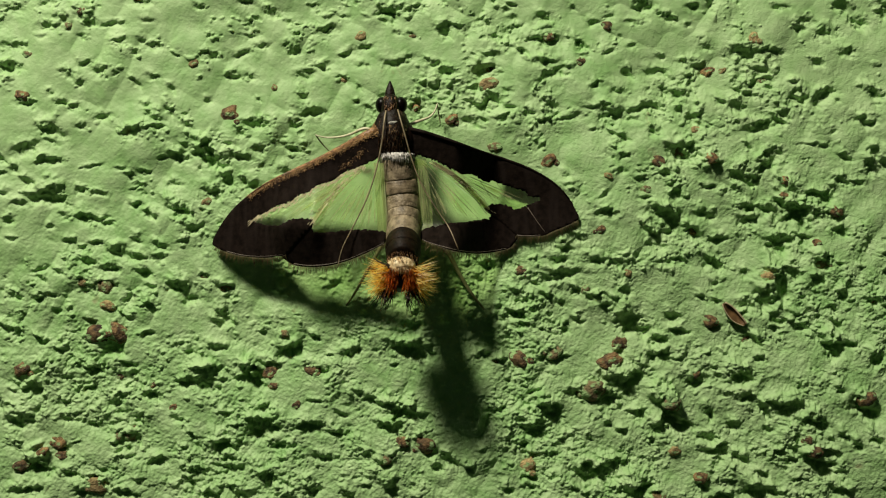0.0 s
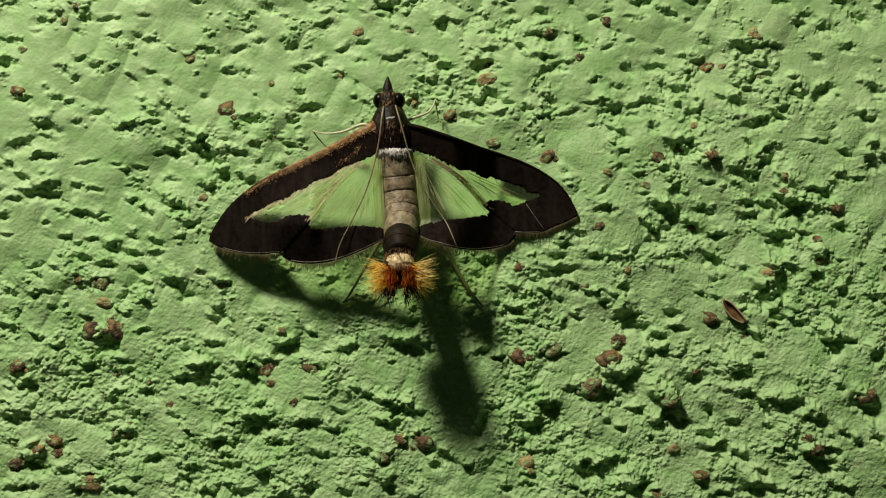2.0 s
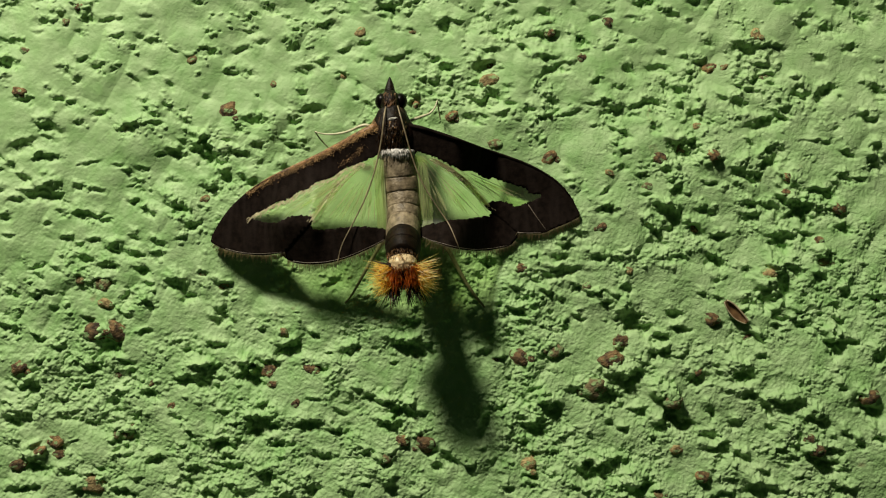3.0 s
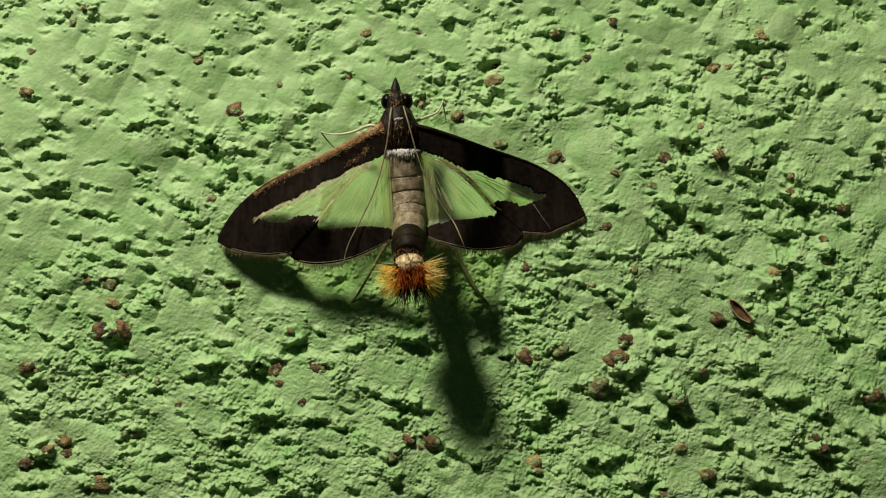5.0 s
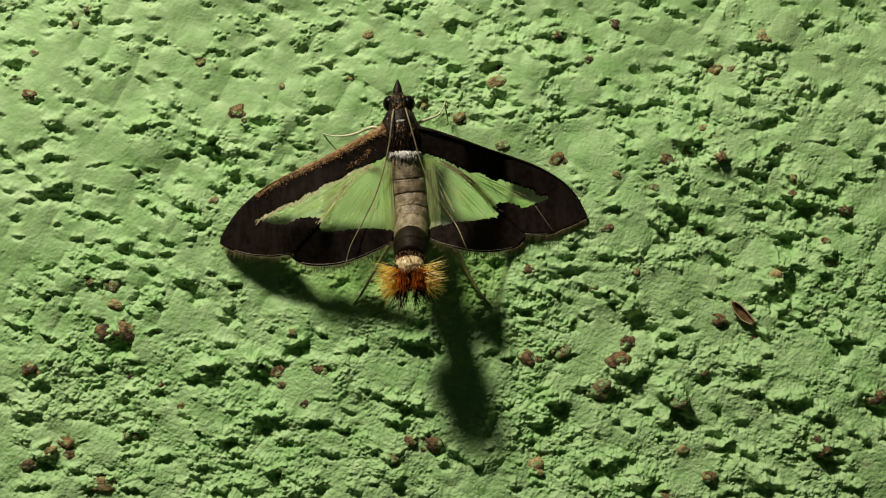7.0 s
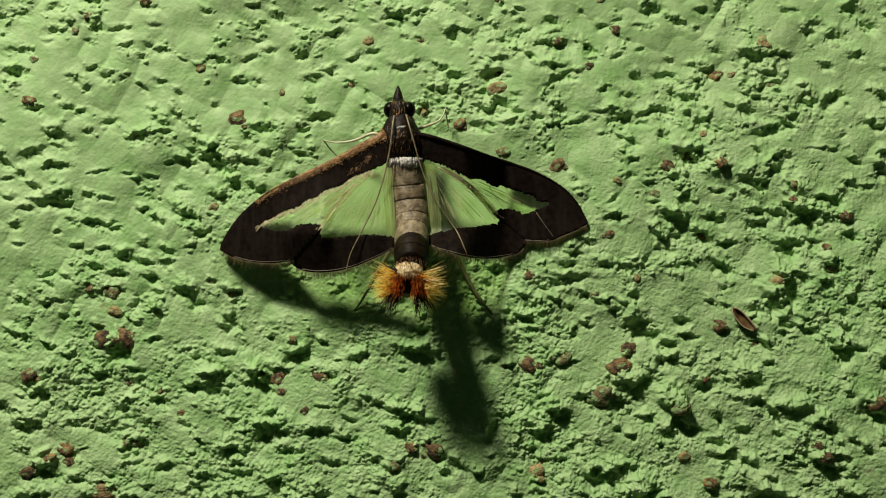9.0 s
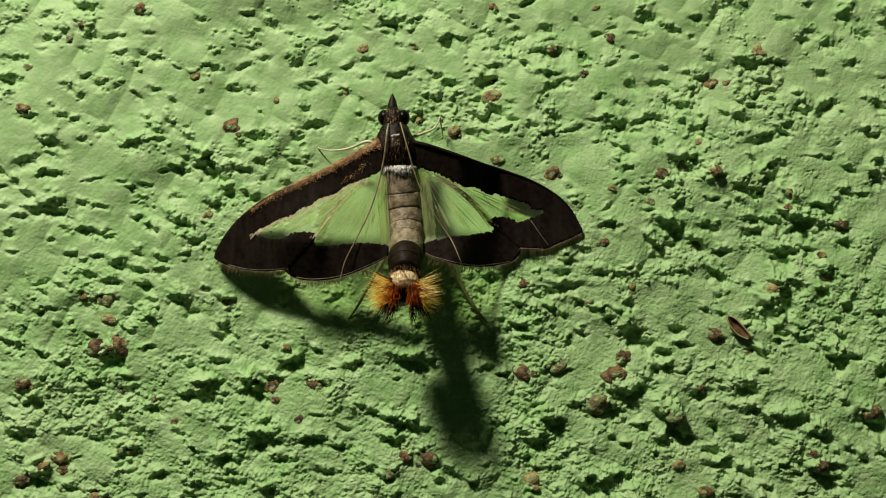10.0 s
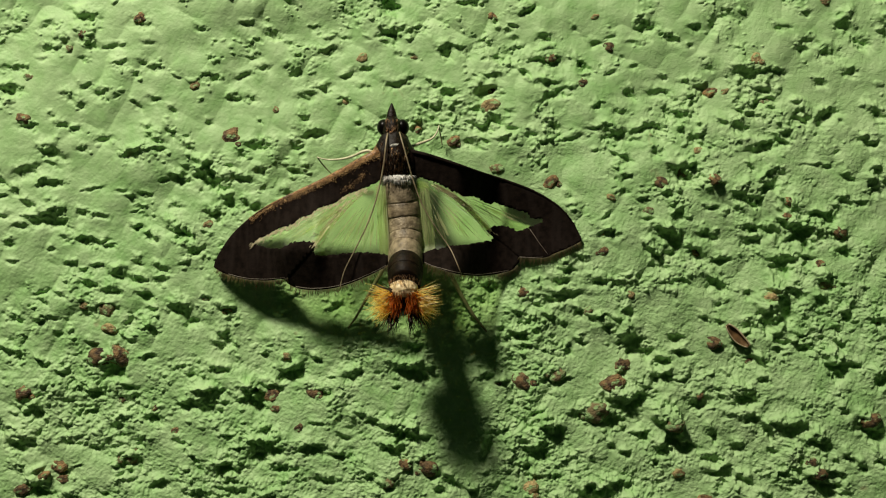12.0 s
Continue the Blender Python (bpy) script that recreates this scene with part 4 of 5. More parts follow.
fore_left = wing("forewing", FORE_L, FORE_L_CLEAR, 0.0, 21, "dark forewing with bronze leading edge")
hind_left = wing("hindwing", HIND_L, HIND_L_CLEAR, 0.04, 24, "hindwing with broad dark margin")
fore_right = wing("forewing", FORE_R, FORE_R_CLEAR, 0.0, 27, "dark forewing, shade coloured into its leading edge")
hind_right = wing("hindwing", HIND_R, HIND_R_CLEAR, 0.04, 30, "hindwing with broad dark margin")

# leading edges, margin lines, fringes and veins
streak("leading_edge", [(-4.55, 8.94), (-5.50, 8.44), (-6.96, 7.65), (-8.62, 6.78), (-10.70, 5.83), (-12.56, 4.95), (-14.02, 4.00), 
    (-15.27, 2.88)], 0.28, BRONZE, fore_left, 0.0, -0.12, 0.2)
# shade on this side is put into the colour: dark instead of bronze
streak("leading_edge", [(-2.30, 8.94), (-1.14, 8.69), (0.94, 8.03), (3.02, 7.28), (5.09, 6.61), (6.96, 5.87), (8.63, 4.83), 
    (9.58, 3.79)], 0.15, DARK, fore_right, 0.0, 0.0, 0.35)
streak("margin_line", [(-15.68, -0.12), (-14.43, -0.41), (-12.98, -0.49), (-11.53, -0.37)], 0.018, LINE, fore_left, 0.0)
streak("margin_line", [(-10.70, -1.03), (-9.66, -1.16), (-8.20, -1.07), (-6.87, -0.74), (-5.63, -0.24), (-4.55, 0.26), (-4.05, 0.55)], 0.019, LINE, hind_left, 0.04)
streak("margin_line", [(5.76, 1.09), (6.55, 1.05), (7.50, 1.09)], 0.024, LINE, fore_right, 0.0)
streak("margin_line", [(-1.22, 0.76), (-0.64, 0.51), (0.11, 0.30), (1.27, 0.01), (2.60, -0.16), (3.85, -0.07), (5.01, 0.13)], 0.019, LINE, hind_right, 0.04)
fringe([(-16.55, 0.26), (-15.76, -0.16), (-14.43, -0.49), (-12.98, -0.61), (-11.86, -0.53), (-11.32, -0.37)], 90, fore_left, 0.0, 1)
fringe([(-11.11, -0.95), (-9.86, -1.28), (-8.20, -1.20), (-6.87, -0.86), (-5.63, -0.37), (-4.55, 0.17), (-3.96, 0.55)], 120, hind_left, 0.04, 2)
fringe([(10.25, 2.21), (9.25, 1.71), (8.42, 1.38), (7.67, 1.05), (6.55, 1.01), (5.72, 1.09)], 80, fore_right, 0.0, 3)
fringe([(5.59, 0.47), (5.09, 0.09), (3.85, -0.20), (2.60, -0.28), (1.27, -0.12), (0.11, 0.22), (-0.93, 0.63), 
    (-1.35, 0.92)], 120, hind_right, 0.04, 4)
for line, size in (
    ([(-5.71, 6.12), (-7.37, 4.70), (-8.53, 3.25), (-9.53, 1.79)], 0.05), ([(-5.50, 6.03), (-6.96, 4.70), (-7.99, 3.37), (-8.95, 1.88)], 0.045),
    ([(-7.16, 5.45), (-8.62, 4.08), (-9.66, 2.42)], 0.02), ([(-9.53, 4.08), (-10.70, 2.96), (-11.53, 1.88)], 0.02), ([(-10.70, 3.54), (-11.94, 2.63), (-12.77, 1.96)], 0.02),
):
    streak("vein", line, size, VEIN_SKIN, fore_left, 0.0, -0.01)
for line, size in (
    ([(-4.71, 5.95), (-5.71, 4.08), (-6.96, 1.46)], 0.022), ([(-4.55, 5.74), (-5.09, 3.87), (-5.71, 1.59)], 0.02), ([(-4.38, 5.95), (-4.42, 3.87), (-4.55, 1.59)], 0.02), ([(-4.21, 5.95), (-4.13, 3.87), (-4.09, 1.59)], 0.03),
):
    streak("vein", line, size, VEIN_SKIN, hind_left, 0.04, 0.01)
for line, size in (
    ([(-0.72, 6.45), (0.94, 5.45), (2.39, 4.08), (3.52, 2.63)], 0.045), ([(-0.52, 6.53), (1.44, 5.37), (2.93, 4.08), (3.85, 3.04)], 0.04),
    ([(3.02, 5.12), (3.68, 4.08), (4.26, 3.29)], 0.022), ([(4.26, 4.91), (4.89, 4.08), (5.30, 3.29)], 0.02), ([(-0.10, 6.37), (1.15, 5.53), (2.60, 4.29)], 0.03),
):
    streak("vein", line, size, VEIN, fore_right, 0.0, -0.02)
for line, size in (
    ([(-1.22, 6.37), (0.52, 4.08), (2.19, 2.13)], 0.02), ([(-1.14, 6.16), (-0.10, 3.87), (0.52, 1.88)], 0.02), ([(-1.30, 5.95), (-1.06, 3.87), (-0.85, 1.71)], 0.022), ([(-1.06, 6.45), (0.94, 4.29), (2.93, 2.29)], 0.022), ([(-1.47, 5.95), (-1.39, 3.87), (-1.35, 1.71)], 0.03),
):
    streak("vein", line, size, VEIN, hind_right, 0.04, 0.0)
streak("vein", [(6.55, 3.12), (7.17, 2.21), (7.84, 1.30)], 0.024, LINE, fore_right, 0.0, 0.03)


def inner_fold(points, width, parent, under):
    """The milky fold of a hindwing beside the abdomen."""
    bm, rows = bmesh.new(), []
    for x, z in curve_through(points, 24):
        rows.append([bm.verts.new(raised(x + width * (k / 4 - 0.5), z, wing_height(x, z, under) - 0.06 - 0.05 * math.sin(2.2 * k))) for k in range(5)])
    for p, q in zip(rows, rows[1:]):
        for k in range(4):
            bm.faces.new((p[k], p[k + 1], q[k + 1], q[k]))
    return part("inner_fold", bm, VEIL, parent, "milky pleated inner fold of the hindwing")


inner_fold([(-4.45, 6.4), (-4.35, 4.6), (-4.22, 2.8), (-4.12, 1.0)], 0.75, hind_left, 0.04)
inner_fold([(-1.70, 6.7), (-1.50, 4.8), (-1.30, 3.0), (-1.10, 0.9)], 1.5, hind_right, 0.04)


def hair_veins(root, ends, count, parent, under, seed, shade=None):
    """Hair-thin pale lines that fan out from a wing's base over its clear panel."""
    r = random.Random(seed)
    rim = curve_through(ends, 60)
    bm = bmesh.new()
    for _ in range(count):
        ex, ez = rim[r.randrange(60)]
        ax, az = root[0] + r.gauss(0, 0.25), root[1] + r.gauss(0, 0.2)
        lo, hi = r.uniform(0.25, 0.6), r.uniform(0.85, 1.0)
        bend = r.gauss(0, 0.15)
        line = []
        for k in range(9):
            q = lo + (hi - lo) * k / 8
            x, z = ax + (ex - ax) * q + bend * math.sin(math.pi * q), az + (ez - az) * q
            line.append(raised(x, z, wing_height(x, z, under) + 0.02))
        width = r.choice((0.006, 0.008, 0.011, 0.017)) * MM
        tube(bm, line, [width * (1 - 0.6 * k / 8) for k in range(9)], 4)
    return tagged(part("hair_vein", bm, shade or VEIN_SKIN, parent, "hair-thin olive veins" if shade else "hair-thin pale veins"), kind="stuff")


hair_veins((-4.71, 6.45), [(-9.12, 1.59), (-7.37, 1.59), (-5.71, 1.71), (-4.13, 1.59)], 24, hind_left, 0.04, 51)
hair_veins((-5.09, 6.45), [(-12.77, 2.13), (-11.53, 2.04), (-10.28, 2.46), (-9.37, 2.29), (-9.03, 1.59)], 46, fore_left, 0.0, 52)
hair_veins((-1.22, 6.61), [(-1.30, 1.79), (0.11, 1.96), (1.77, 2.21), (3.22, 2.46)], 12, hind_right, 0.04, 53)
hair_veins((-1.22, 6.61), [(-1.30, 1.79), (0.11, 1.96), (1.77, 2.21), (3.22, 2.46)], 12, hind_right, 0.04, 55, VEIN)
hair_veins((0.02, 6.32), [(3.52, 2.88), (4.26, 3.54), (5.51, 3.29), (6.55, 3.62)], 14, fore_right, 0.0, 54, VEIN)


def milky_rays(root, ends, count, parent, under, seed):
    """Flat pale rays between the veins of a clear panel."""
    r = random.Random(seed)
    rim = curve_through(ends, 60)
    bm = bmesh.new()
    for _ in range(count):
        ex, ez = rim[r.randrange(60)]
        half, lo, hi = r.uniform(0.03, 0.12), r.uniform(0.35, 0.6), r.uniform(0.85, 0.99)
        before = None
        for k in range(13):
            q = lo + (hi - lo) * k / 12
            x, z = root[0] + (ex - root[0]) * q, root[1] + (ez - root[1]) * q
            w = half * math.sin(math.pi * (k + 0.4) / 12.8) ** 0.6
            row = [bm.verts.new(raised(x + side * w, z + 0.3 * side * w, wing_height(x + side * w, z, under) + 0.012)) for side in (-1, 1)]
            if before:
                bm.faces.new((before[0], before[1], row[1], row[0]))
            before = row
    return tagged(part("milky_ray", bm, RAY, parent, "milky pale rays between the veins"), kind="stuff")


def band_ray(line, half, material, parent, under):
    """A broad soft ray of thin scales along a vein."""
    r = random.Random(int(100 * half))
    bm = bmesh.new()
    for side in (-0.5, 0.1, 0.6):
        before = None
        for k, (x, z) in enumerate(curve_through(line, 24)):
            w = half * math.sin(math.pi * (k + 1.2) / 25.6) ** 0.5 * r.uniform(0.85, 1.15)
            row = [bm.verts.new(raised(x + side * half * k / 24 + e * 0.7 * w, z + 0.4 * e * w, wing_height(x, z, under) + 0.015 + 0.004 * side)) for e in (-1, 1)]
            if before:
                bm.faces.new((before[0], before[1], row[1], row[0]))
            before = row
    return part("band", bm, material, parent, "soft ray of thin scales along the vein")


band_ray([(-5.71, 6.07), (-7.37, 4.66), (-8.45, 3.25), (-9.37, 1.95)], 0.17, RAY, fore_left, 0.0)
band_ray([(-0.39, 6.45), (1.27, 5.37), (2.60, 4.08), (3.58, 2.98)], 0.2, BROWN_RAY, fore_right, 0.0)
milky_rays((-4.71, 6.45), [(-9.12, 1.65), (-7.37, 1.65), (-5.71, 1.75), (-4.33, 1.65)], 9, hind_left, 0.04, 61)
milky_rays((-5.09, 6.45), [(-12.57, 2.33), (-11.33, 2.24), (-10.28, 2.6), (-9.37, 2.29)], 14, fore_left, 0.0, 62)
milky_rays((-1.22, 6.61), [(-1.20, 1.89), (0.11, 2.06), (1.77, 2.31), (3.02, 2.56)], 8, hind_right, 0.04, 63)
milky_rays((0.02, 6.32), [(3.72, 3.1), (4.26, 3.64), (5.51, 3.45), (6.35, 3.72)], 6, fore_right, 0.0, 64)


def scales_on(name, where, count, size, material, parent, seed, label="", slim=0.2):
    """Small lapped scales scattered by a rule that gives a place and a way."""
    r = random.Random(seed)
    bm = bmesh.new()
    for _ in range(count):
        p, d = where(r)
        s = size * MM * r.uniform(0.6, 1.4)
        across = d.cross(Vector((0, 1, 0))).normalized() * s * slim
        lift = Vector((0, -s * r.uniform(0.05, 0.3), 0))
        q = [bm.verts.new(v) for v in (p - across * 0.6, p + across * 0.6, p + d * s * 0.6 + across + lift * 0.6, p + d * s + lift, p + d * s * 0.6 - across + lift * 0.6)]
        bm.faces.new(q)
    return tagged(part(name, bm, material, parent, label, smooth=False), kind="stuff")


EDGE_L = curve_through([(-4.55, 8.86), (-5.50, 8.40), (-6.96, 7.61), (-8.62, 6.74), (-10.70, 5.78), (-12.56, 4.91), (-14.02, 3.96)], 120)
SHOULDER_L = curve_through([(-5.50, 7.45), (-6.21, 6.78), (-6.87, 6.28), (-7.29, 6.07)], 40)


def on_edge(r):
    x, z = EDGE_L[min(119, int(r.random() ** 1.2 * 120))]
    x, z = x + r.gauss(0, 0.08), z - abs(r.gauss(0, 0.17)) + 0.06
    return raised(x, z, wing_height(x, z, 0) + 0.09), Vector((r.uniform(-0.6, 0.7), 0, -0.8)).normalized()


def on_shoulder(r):
    x, z = SHOULDER_L[r.randrange(40)]
    x, z = x + r.gauss(0, 0.14), z + r.gauss(0, 0.1)
    return raised(x, z, wing_height(x, z, 0) + 0.08), Vector((r.uniform(-0.6, 0.7), 0, -0.8)).normalized()


# gold flakes colour in the highlights along the edge and shoulder
scales_on("edge_scaling", on_edge, 1500, 0.07, FLAKE, fore_left, 5, "bronze scales with their glints put into gold colour", 0.2)
scales_on("shoulder_scaling", on_shoulder, 120, 0.075, FLAKE, fore_left, 6, "bronze scales with their glints put into gold colour", 0.14)

PALE_EDGE_L = curve_through([(-13.94, 2.17), (-12.98, 2.67), (-11.94, 3.21), (-10.90, 3.58), (-10.28, 4.04), (-9.53, 4.25), (-9.12, 4.66), 
    (-7.79, 5.12), (-7.12, 5.62), (-6.46, 5.91), (-5.50, 6.28)], 80)


def on_pale_edge(r):
    x, z = PALE_EDGE_L[r.randrange(80)]
    x, z = x + r.gauss(0, 0.07), z - abs(r.gauss(0, 0.13)) + 0.03
    return raised(x, z, wing_height(x, z, 0) + 0.04), Vector((-0.5, 0, -0.8 + r.uniform(-0.3, 0.3))).normalized()


BAND_L = curve_through([(-5.71, 6.07), (-7.37, 4.66), (-8.45, 3.25), (-9.37, 1.88)], 60)
BAND_R = curve_through([(-0.39, 6.45), (1.27, 5.37), (2.60, 4.08), (3.68, 2.88)], 60)


def on_band(line):
    def where(r):
        x, z = line[r.randrange(60)]
        x, z = x + r.gauss(0, 0.16), z + r.gauss(0, 0.12)
        return raised(x, z, wing_height(x, z, 0) + 0.02), Vector((-0.62 if line is BAND_L else 0.75, 0, -0.8)).normalized()
    return where


scales_on("band_scaling", on_band(BAND_L), 300, 0.18, FAWN, fore_left, 71, "fawn scales along the vein", 0.09)
scales_on("band_scaling", on_band(BAND_R), 240, 0.16, OLIVE, fore_right, 72, "brown scales along the vein", 0.09)
scales_on("pale_scaling", on_pale_edge, 420, 0.2, FAWN, fore_left, 7, "pale scales along the clear panel", 0.1)


def hair_coat(name, count, root, tip, width, material, parent, seed, label):
    """Short hairs laid over a part; root and tip give each one's ends."""
    r = random.Random(seed)
    bm = bmesh.new()
    for _ in range(count):
        a = root(r)
        spike(bm, a, a + tip(r), width * MM * r.uniform(0.7, 1.3))
    return tagged(part(name, bm, material, parent, label), kind="stuff")


# thorax, head
U = 0.0418
bm = bmesh.new()
blob(bm, raised(*(-3.47, 8.53), 3.25), (32 * U * MM, 1.35 * MM, 46 * U * MM), 0.10, 3.5, 4)
thorax = part("thorax", bm, CHITIN, moth, "dark brown hairy thorax")
bm = bmesh.new()
blob(bm, raised(*(-4.38, 8.78), 3.25), (15 * U * MM, 0.75 * MM, 30 * U * MM), 0.12, 3.5, 3, Euler((0, radians(24), 0)).to_matrix())
part("tegula", bm, BRONZE, thorax, "bronze-scaled shoulder flap")
# the other flap, coloured dark to stand for its shaded side
bm = bmesh.new()
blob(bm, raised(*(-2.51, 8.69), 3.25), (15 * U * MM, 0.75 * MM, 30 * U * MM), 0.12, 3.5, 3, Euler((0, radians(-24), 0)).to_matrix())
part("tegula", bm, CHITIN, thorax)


def on_thorax(r):
    a, b = r.uniform(-1, 1), r.uniform(-1, 1)
    while a * a + b * b > 1:
        a, b = r.uniform(-1, 1), r.uniform(-1, 1)
    depth = math.sqrt(1 - a * a - b * b)
    p = raised(*(-3.47, 8.53), 3.25) + Vector((a * 32 * U, -1.33 * depth, b * 46 * U)) * MM
    return p, Vector((a * 0.3 + r.uniform(-0.2, 0.2), 0, -1)).normalized()


hair_coat("thorax_scaling", 520, lambda r: on_thorax(r)[0], lambda r: Vector((r.uniform(-0.12, 0.12), -0.07, -r.uniform(0.3, 0.7))) * MM, 0.03, GLOSS, thorax, 8, "glossy dark brown hair scales")
# gold hairs stand in for glints on the glossy thorax
hair_coat("glint_scaling", 60, lambda r: on_thorax(r)[0], lambda r: Vector((r.uniform(-0.1, 0.1), -0.08, -r.uniform(0.2, 0.5))) * MM, 0.02, FLAKE, thorax, 9, "gold hair scales standing in for scattered glints")
bm = bmesh.new()
for dx in (0, 3, 6, 9):
    spike(bm, raised(*(-3.71, 9.32), 4.75) + Vector((dx * U * MM * 0.8, -0.0001, 0)), raised(*(-3.47, 9.40), 4.8) + Vector((dx * U * MM, -0.0001, 0.0001)), 0.06 * MM)
part("collar_scaling", bm, SILVER, thorax, "pale collar scales")

bm = bmesh.new()
blob(bm, raised(*(-3.59, 10.52), 3.1), (17 * U * MM, 0.95 * MM, 24 * U * MM), 0.10, 4, 3)
head = part("head", bm, CHITIN, moth, "dark brown head")
for at_eye in ([(-4.21, 10.69)], [(-2.84, 10.69)]):
    bm = bmesh.new()
    blob(bm, raised(*at_eye[0], 3.0), (11.5 * U * MM, 0.55 * MM, 14 * U * MM), 0.0, 1, 3)
    part("eye", bm, EYE, head, "round black eye")
bm = bmesh.new()
snout = curve_through([(-3.63, 10.94, 3), (-3.63, 11.43, 3), (-3.63, 11.89, 2.95), (-3.63, 12.27, 2.9), (-3.63, 12.47, 2.85)], 14)
tube(bm, [raised(*p) for p in snout], [U * MM * w for w in (9, 9.4, 9.6, 9.5, 9.2, 8.7, 8.1, 7.4, 6.6, 5.7, 4.6, 3.5, 2.3, 0.8)], 14)
part("snout", bm, CHITIN, head, "pointed dark palps")


def on_head(r):
    a, b = r.uniform(-0.8, 0.8), r.uniform(-0.9, 0.9)
    p = raised(*(-3.59, 10.52), 3.1) + Vector((a * 14 * U, -0.93 * math.sqrt(max(0, 1 - 0.6 * (a * a + b * b))), b * 22 * U)) * MM
    return p, Vector((a + r.uniform(-0.4, 0.4), 0, -0.8)).normalized()


hair_coat("head_scaling", 80, lambda r: on_head(r)[0], lambda r: Vector((r.uniform(-0.1, 0.1), -0.05, -r.uniform(0.12, 0.35))) * MM, 0.022, BRONZE, head, 12, "brown head scales")

# abdomen: a dark core that carries overlapping rings
SPINE = curve_through([(-3.09, 6.95, 3), (-2.97, 5.95, 2.85), (-2.84, 4.70, 2.75), (-2.72, 3.46, 2.85), (-2.63, 2.21, 3.25), 
    (-2.63, 1.30, 3.85), (-2.63, 0.26, 4.85), (-2.68, -0.86, 5.85)], 200)


def spine_at(y_from_front):
    """A point of the abdomen's middle line by its share of the length."""
    return SPINE[int(round(np.clip(y_from_front, 0, 1) * 199))]


def belly_ring(bm, s0, s1, width0, width1, bulge, seed):
    """One barrel-shaped ring from share s0 to share s1 of the abdomen."""
    rows, sides = 9, 30
    rings = []
    for i in range(rows):
        s = s0 + (s1 - s0) * i / (rows - 1)
        c = raised(*spine_at(s))
        ahead = (raised(*spine_at(s + 0.02)) - raised(*spine_at(s - 0.02))).normalized()
        side = Vector((1, 0, 0)) - ahead * ahead.x
        side.normalize()
        up = side.cross(ahead)
        w = (width0 + (width1 - width0) * i / (rows - 1)) * (1 + bulge * math.sin(math.pi * i / (rows - 1))) * U * MM
        ring = []
        for k in range(sides):
            a = math.tau * k / sides
            rough = 1 + 0.025 * noise.noise(Vector((3 * math.cos(a), 3 * math.sin(a), s * 40 + seed)))
            ring.append(bm.verts.new(c + rough * w * (math.cos(a) * side + 1.3 * math.sin(a) * up)))
        rings.append(ring)
    for p, q in zip(rings, rings[1:]):
        for k in range(sides):
            bm.faces.new((p[k], p[(k + 1) % sides], q[(k + 1) % sides], q[k]))
    bm.faces.new(rings[0][::-1])
    bm.faces.new(rings[-1])


bm = bmesh.new()
belly_ring(bm, 0.0, 1.0, 27, 21, 0.05, 0)
abdomen = part("abdomen", bm, CHITIN, moth, "pale banded abdomen, dark towards the tip, raised off the wall")
for s0, s1, w0, w1, shade, note in (
    (0.0, 0.235, 29, 32, TAWNY, "mottled brown ring"), (0.23, 0.40, 32, 33, DUN, ""), (0.395, 0.575, 32, 30.5, PALE, ""), (0.57, 0.70, 30.5, 28.5, PALE, ""), (0.695, 0.84, 28.5, 27.5, PALE, ""),
    (0.835, 0.925, 29, 28.5, RING, "dark brown ring"), (0.92, 1.0, 28.5, 24.5, RING, "dark brown ring"),
):
    bm = bmesh.new()
    belly_ring(bm, s0, s1, w0, w1, 0.035, s0 * 50)
    part("segment", bm, shade, abdomen, note)


def waist_root(r):
    a = r.uniform(0.25, math.pi - 0.1)
    return raised(*(-3.09, 6.95), 3.0) + Vector((math.cos(a) * 30 * U, -30 * U * 1.32 * math.sin(a), r.uniform(-0.1, 0.12))) * MM


hair_coat("waist_scaling", 260, waist_root, lambda r: Vector((r.uniform(-0.15, 0.15), -0.06, -r.uniform(0.2, 0.6))) * MM, 0.05, SILVER, abdomen, 14, "silvery scales at the waist")


def belly_root(low, high):
    def root(r):
        q, a = r.uniform(low, high), r.uniform(0.05, math.pi - 0.05)
        w = (32 - 4 * q if q < 0.835 else 29.4 - 4.5 * (q - 0.835) / 0.165) * U * MM
        return raised(*spine_at(q)) + w * Vector((math.cos(a), -1.3 * math.sin(a), 0))
    return root


lay = lambda r: Vector((r.uniform(-0.06, 0.06), -0.01, -r.uniform(0.12, 0.3))) * MM
hair_coat("pale_down", 700, belly_root(0.05, 0.79), lay, 0.016, PALE, abdomen, 17, "pale lying down")
hair_coat("tawny_down", 420, belly_root(0.05, 0.80), lay, 0.018, TAWNY, abdomen, 19, "brown lying down")
hair_coat("brown_down", 260, belly_root(0.83, 0.99), lay, 0.018, BRONZE, abdomen, 18, "brown lying down")

# tail: cream cap and two spreading brushes, each turning at its root
TAIL = (-2.68, -0.78)
tail_root = raised(*TAIL, 5.85)
bm = bmesh.new()
blob(bm, Vector((0, -0.0001, -0.0003)), (23 * U * MM, 0.8 * MM, 15 * U * MM), 0.12, 5, 4)
tail = part("tail_cap", bm, CREAM, moth, "cream-scaled tail cap")
tail.location = tail_root
# dark blob colours in the shade of the gap between the brushes
bm = bmesh.new()
blob(bm, Vector((0, 0.0007, -36 * U * MM)), (12 * U * MM, 0.8 * MM, 17 * U * MM), 0.2, 4, 3)
part("tail_gap_shade", bm, SOOT, tail, "dark blob for the shade between the brushes")


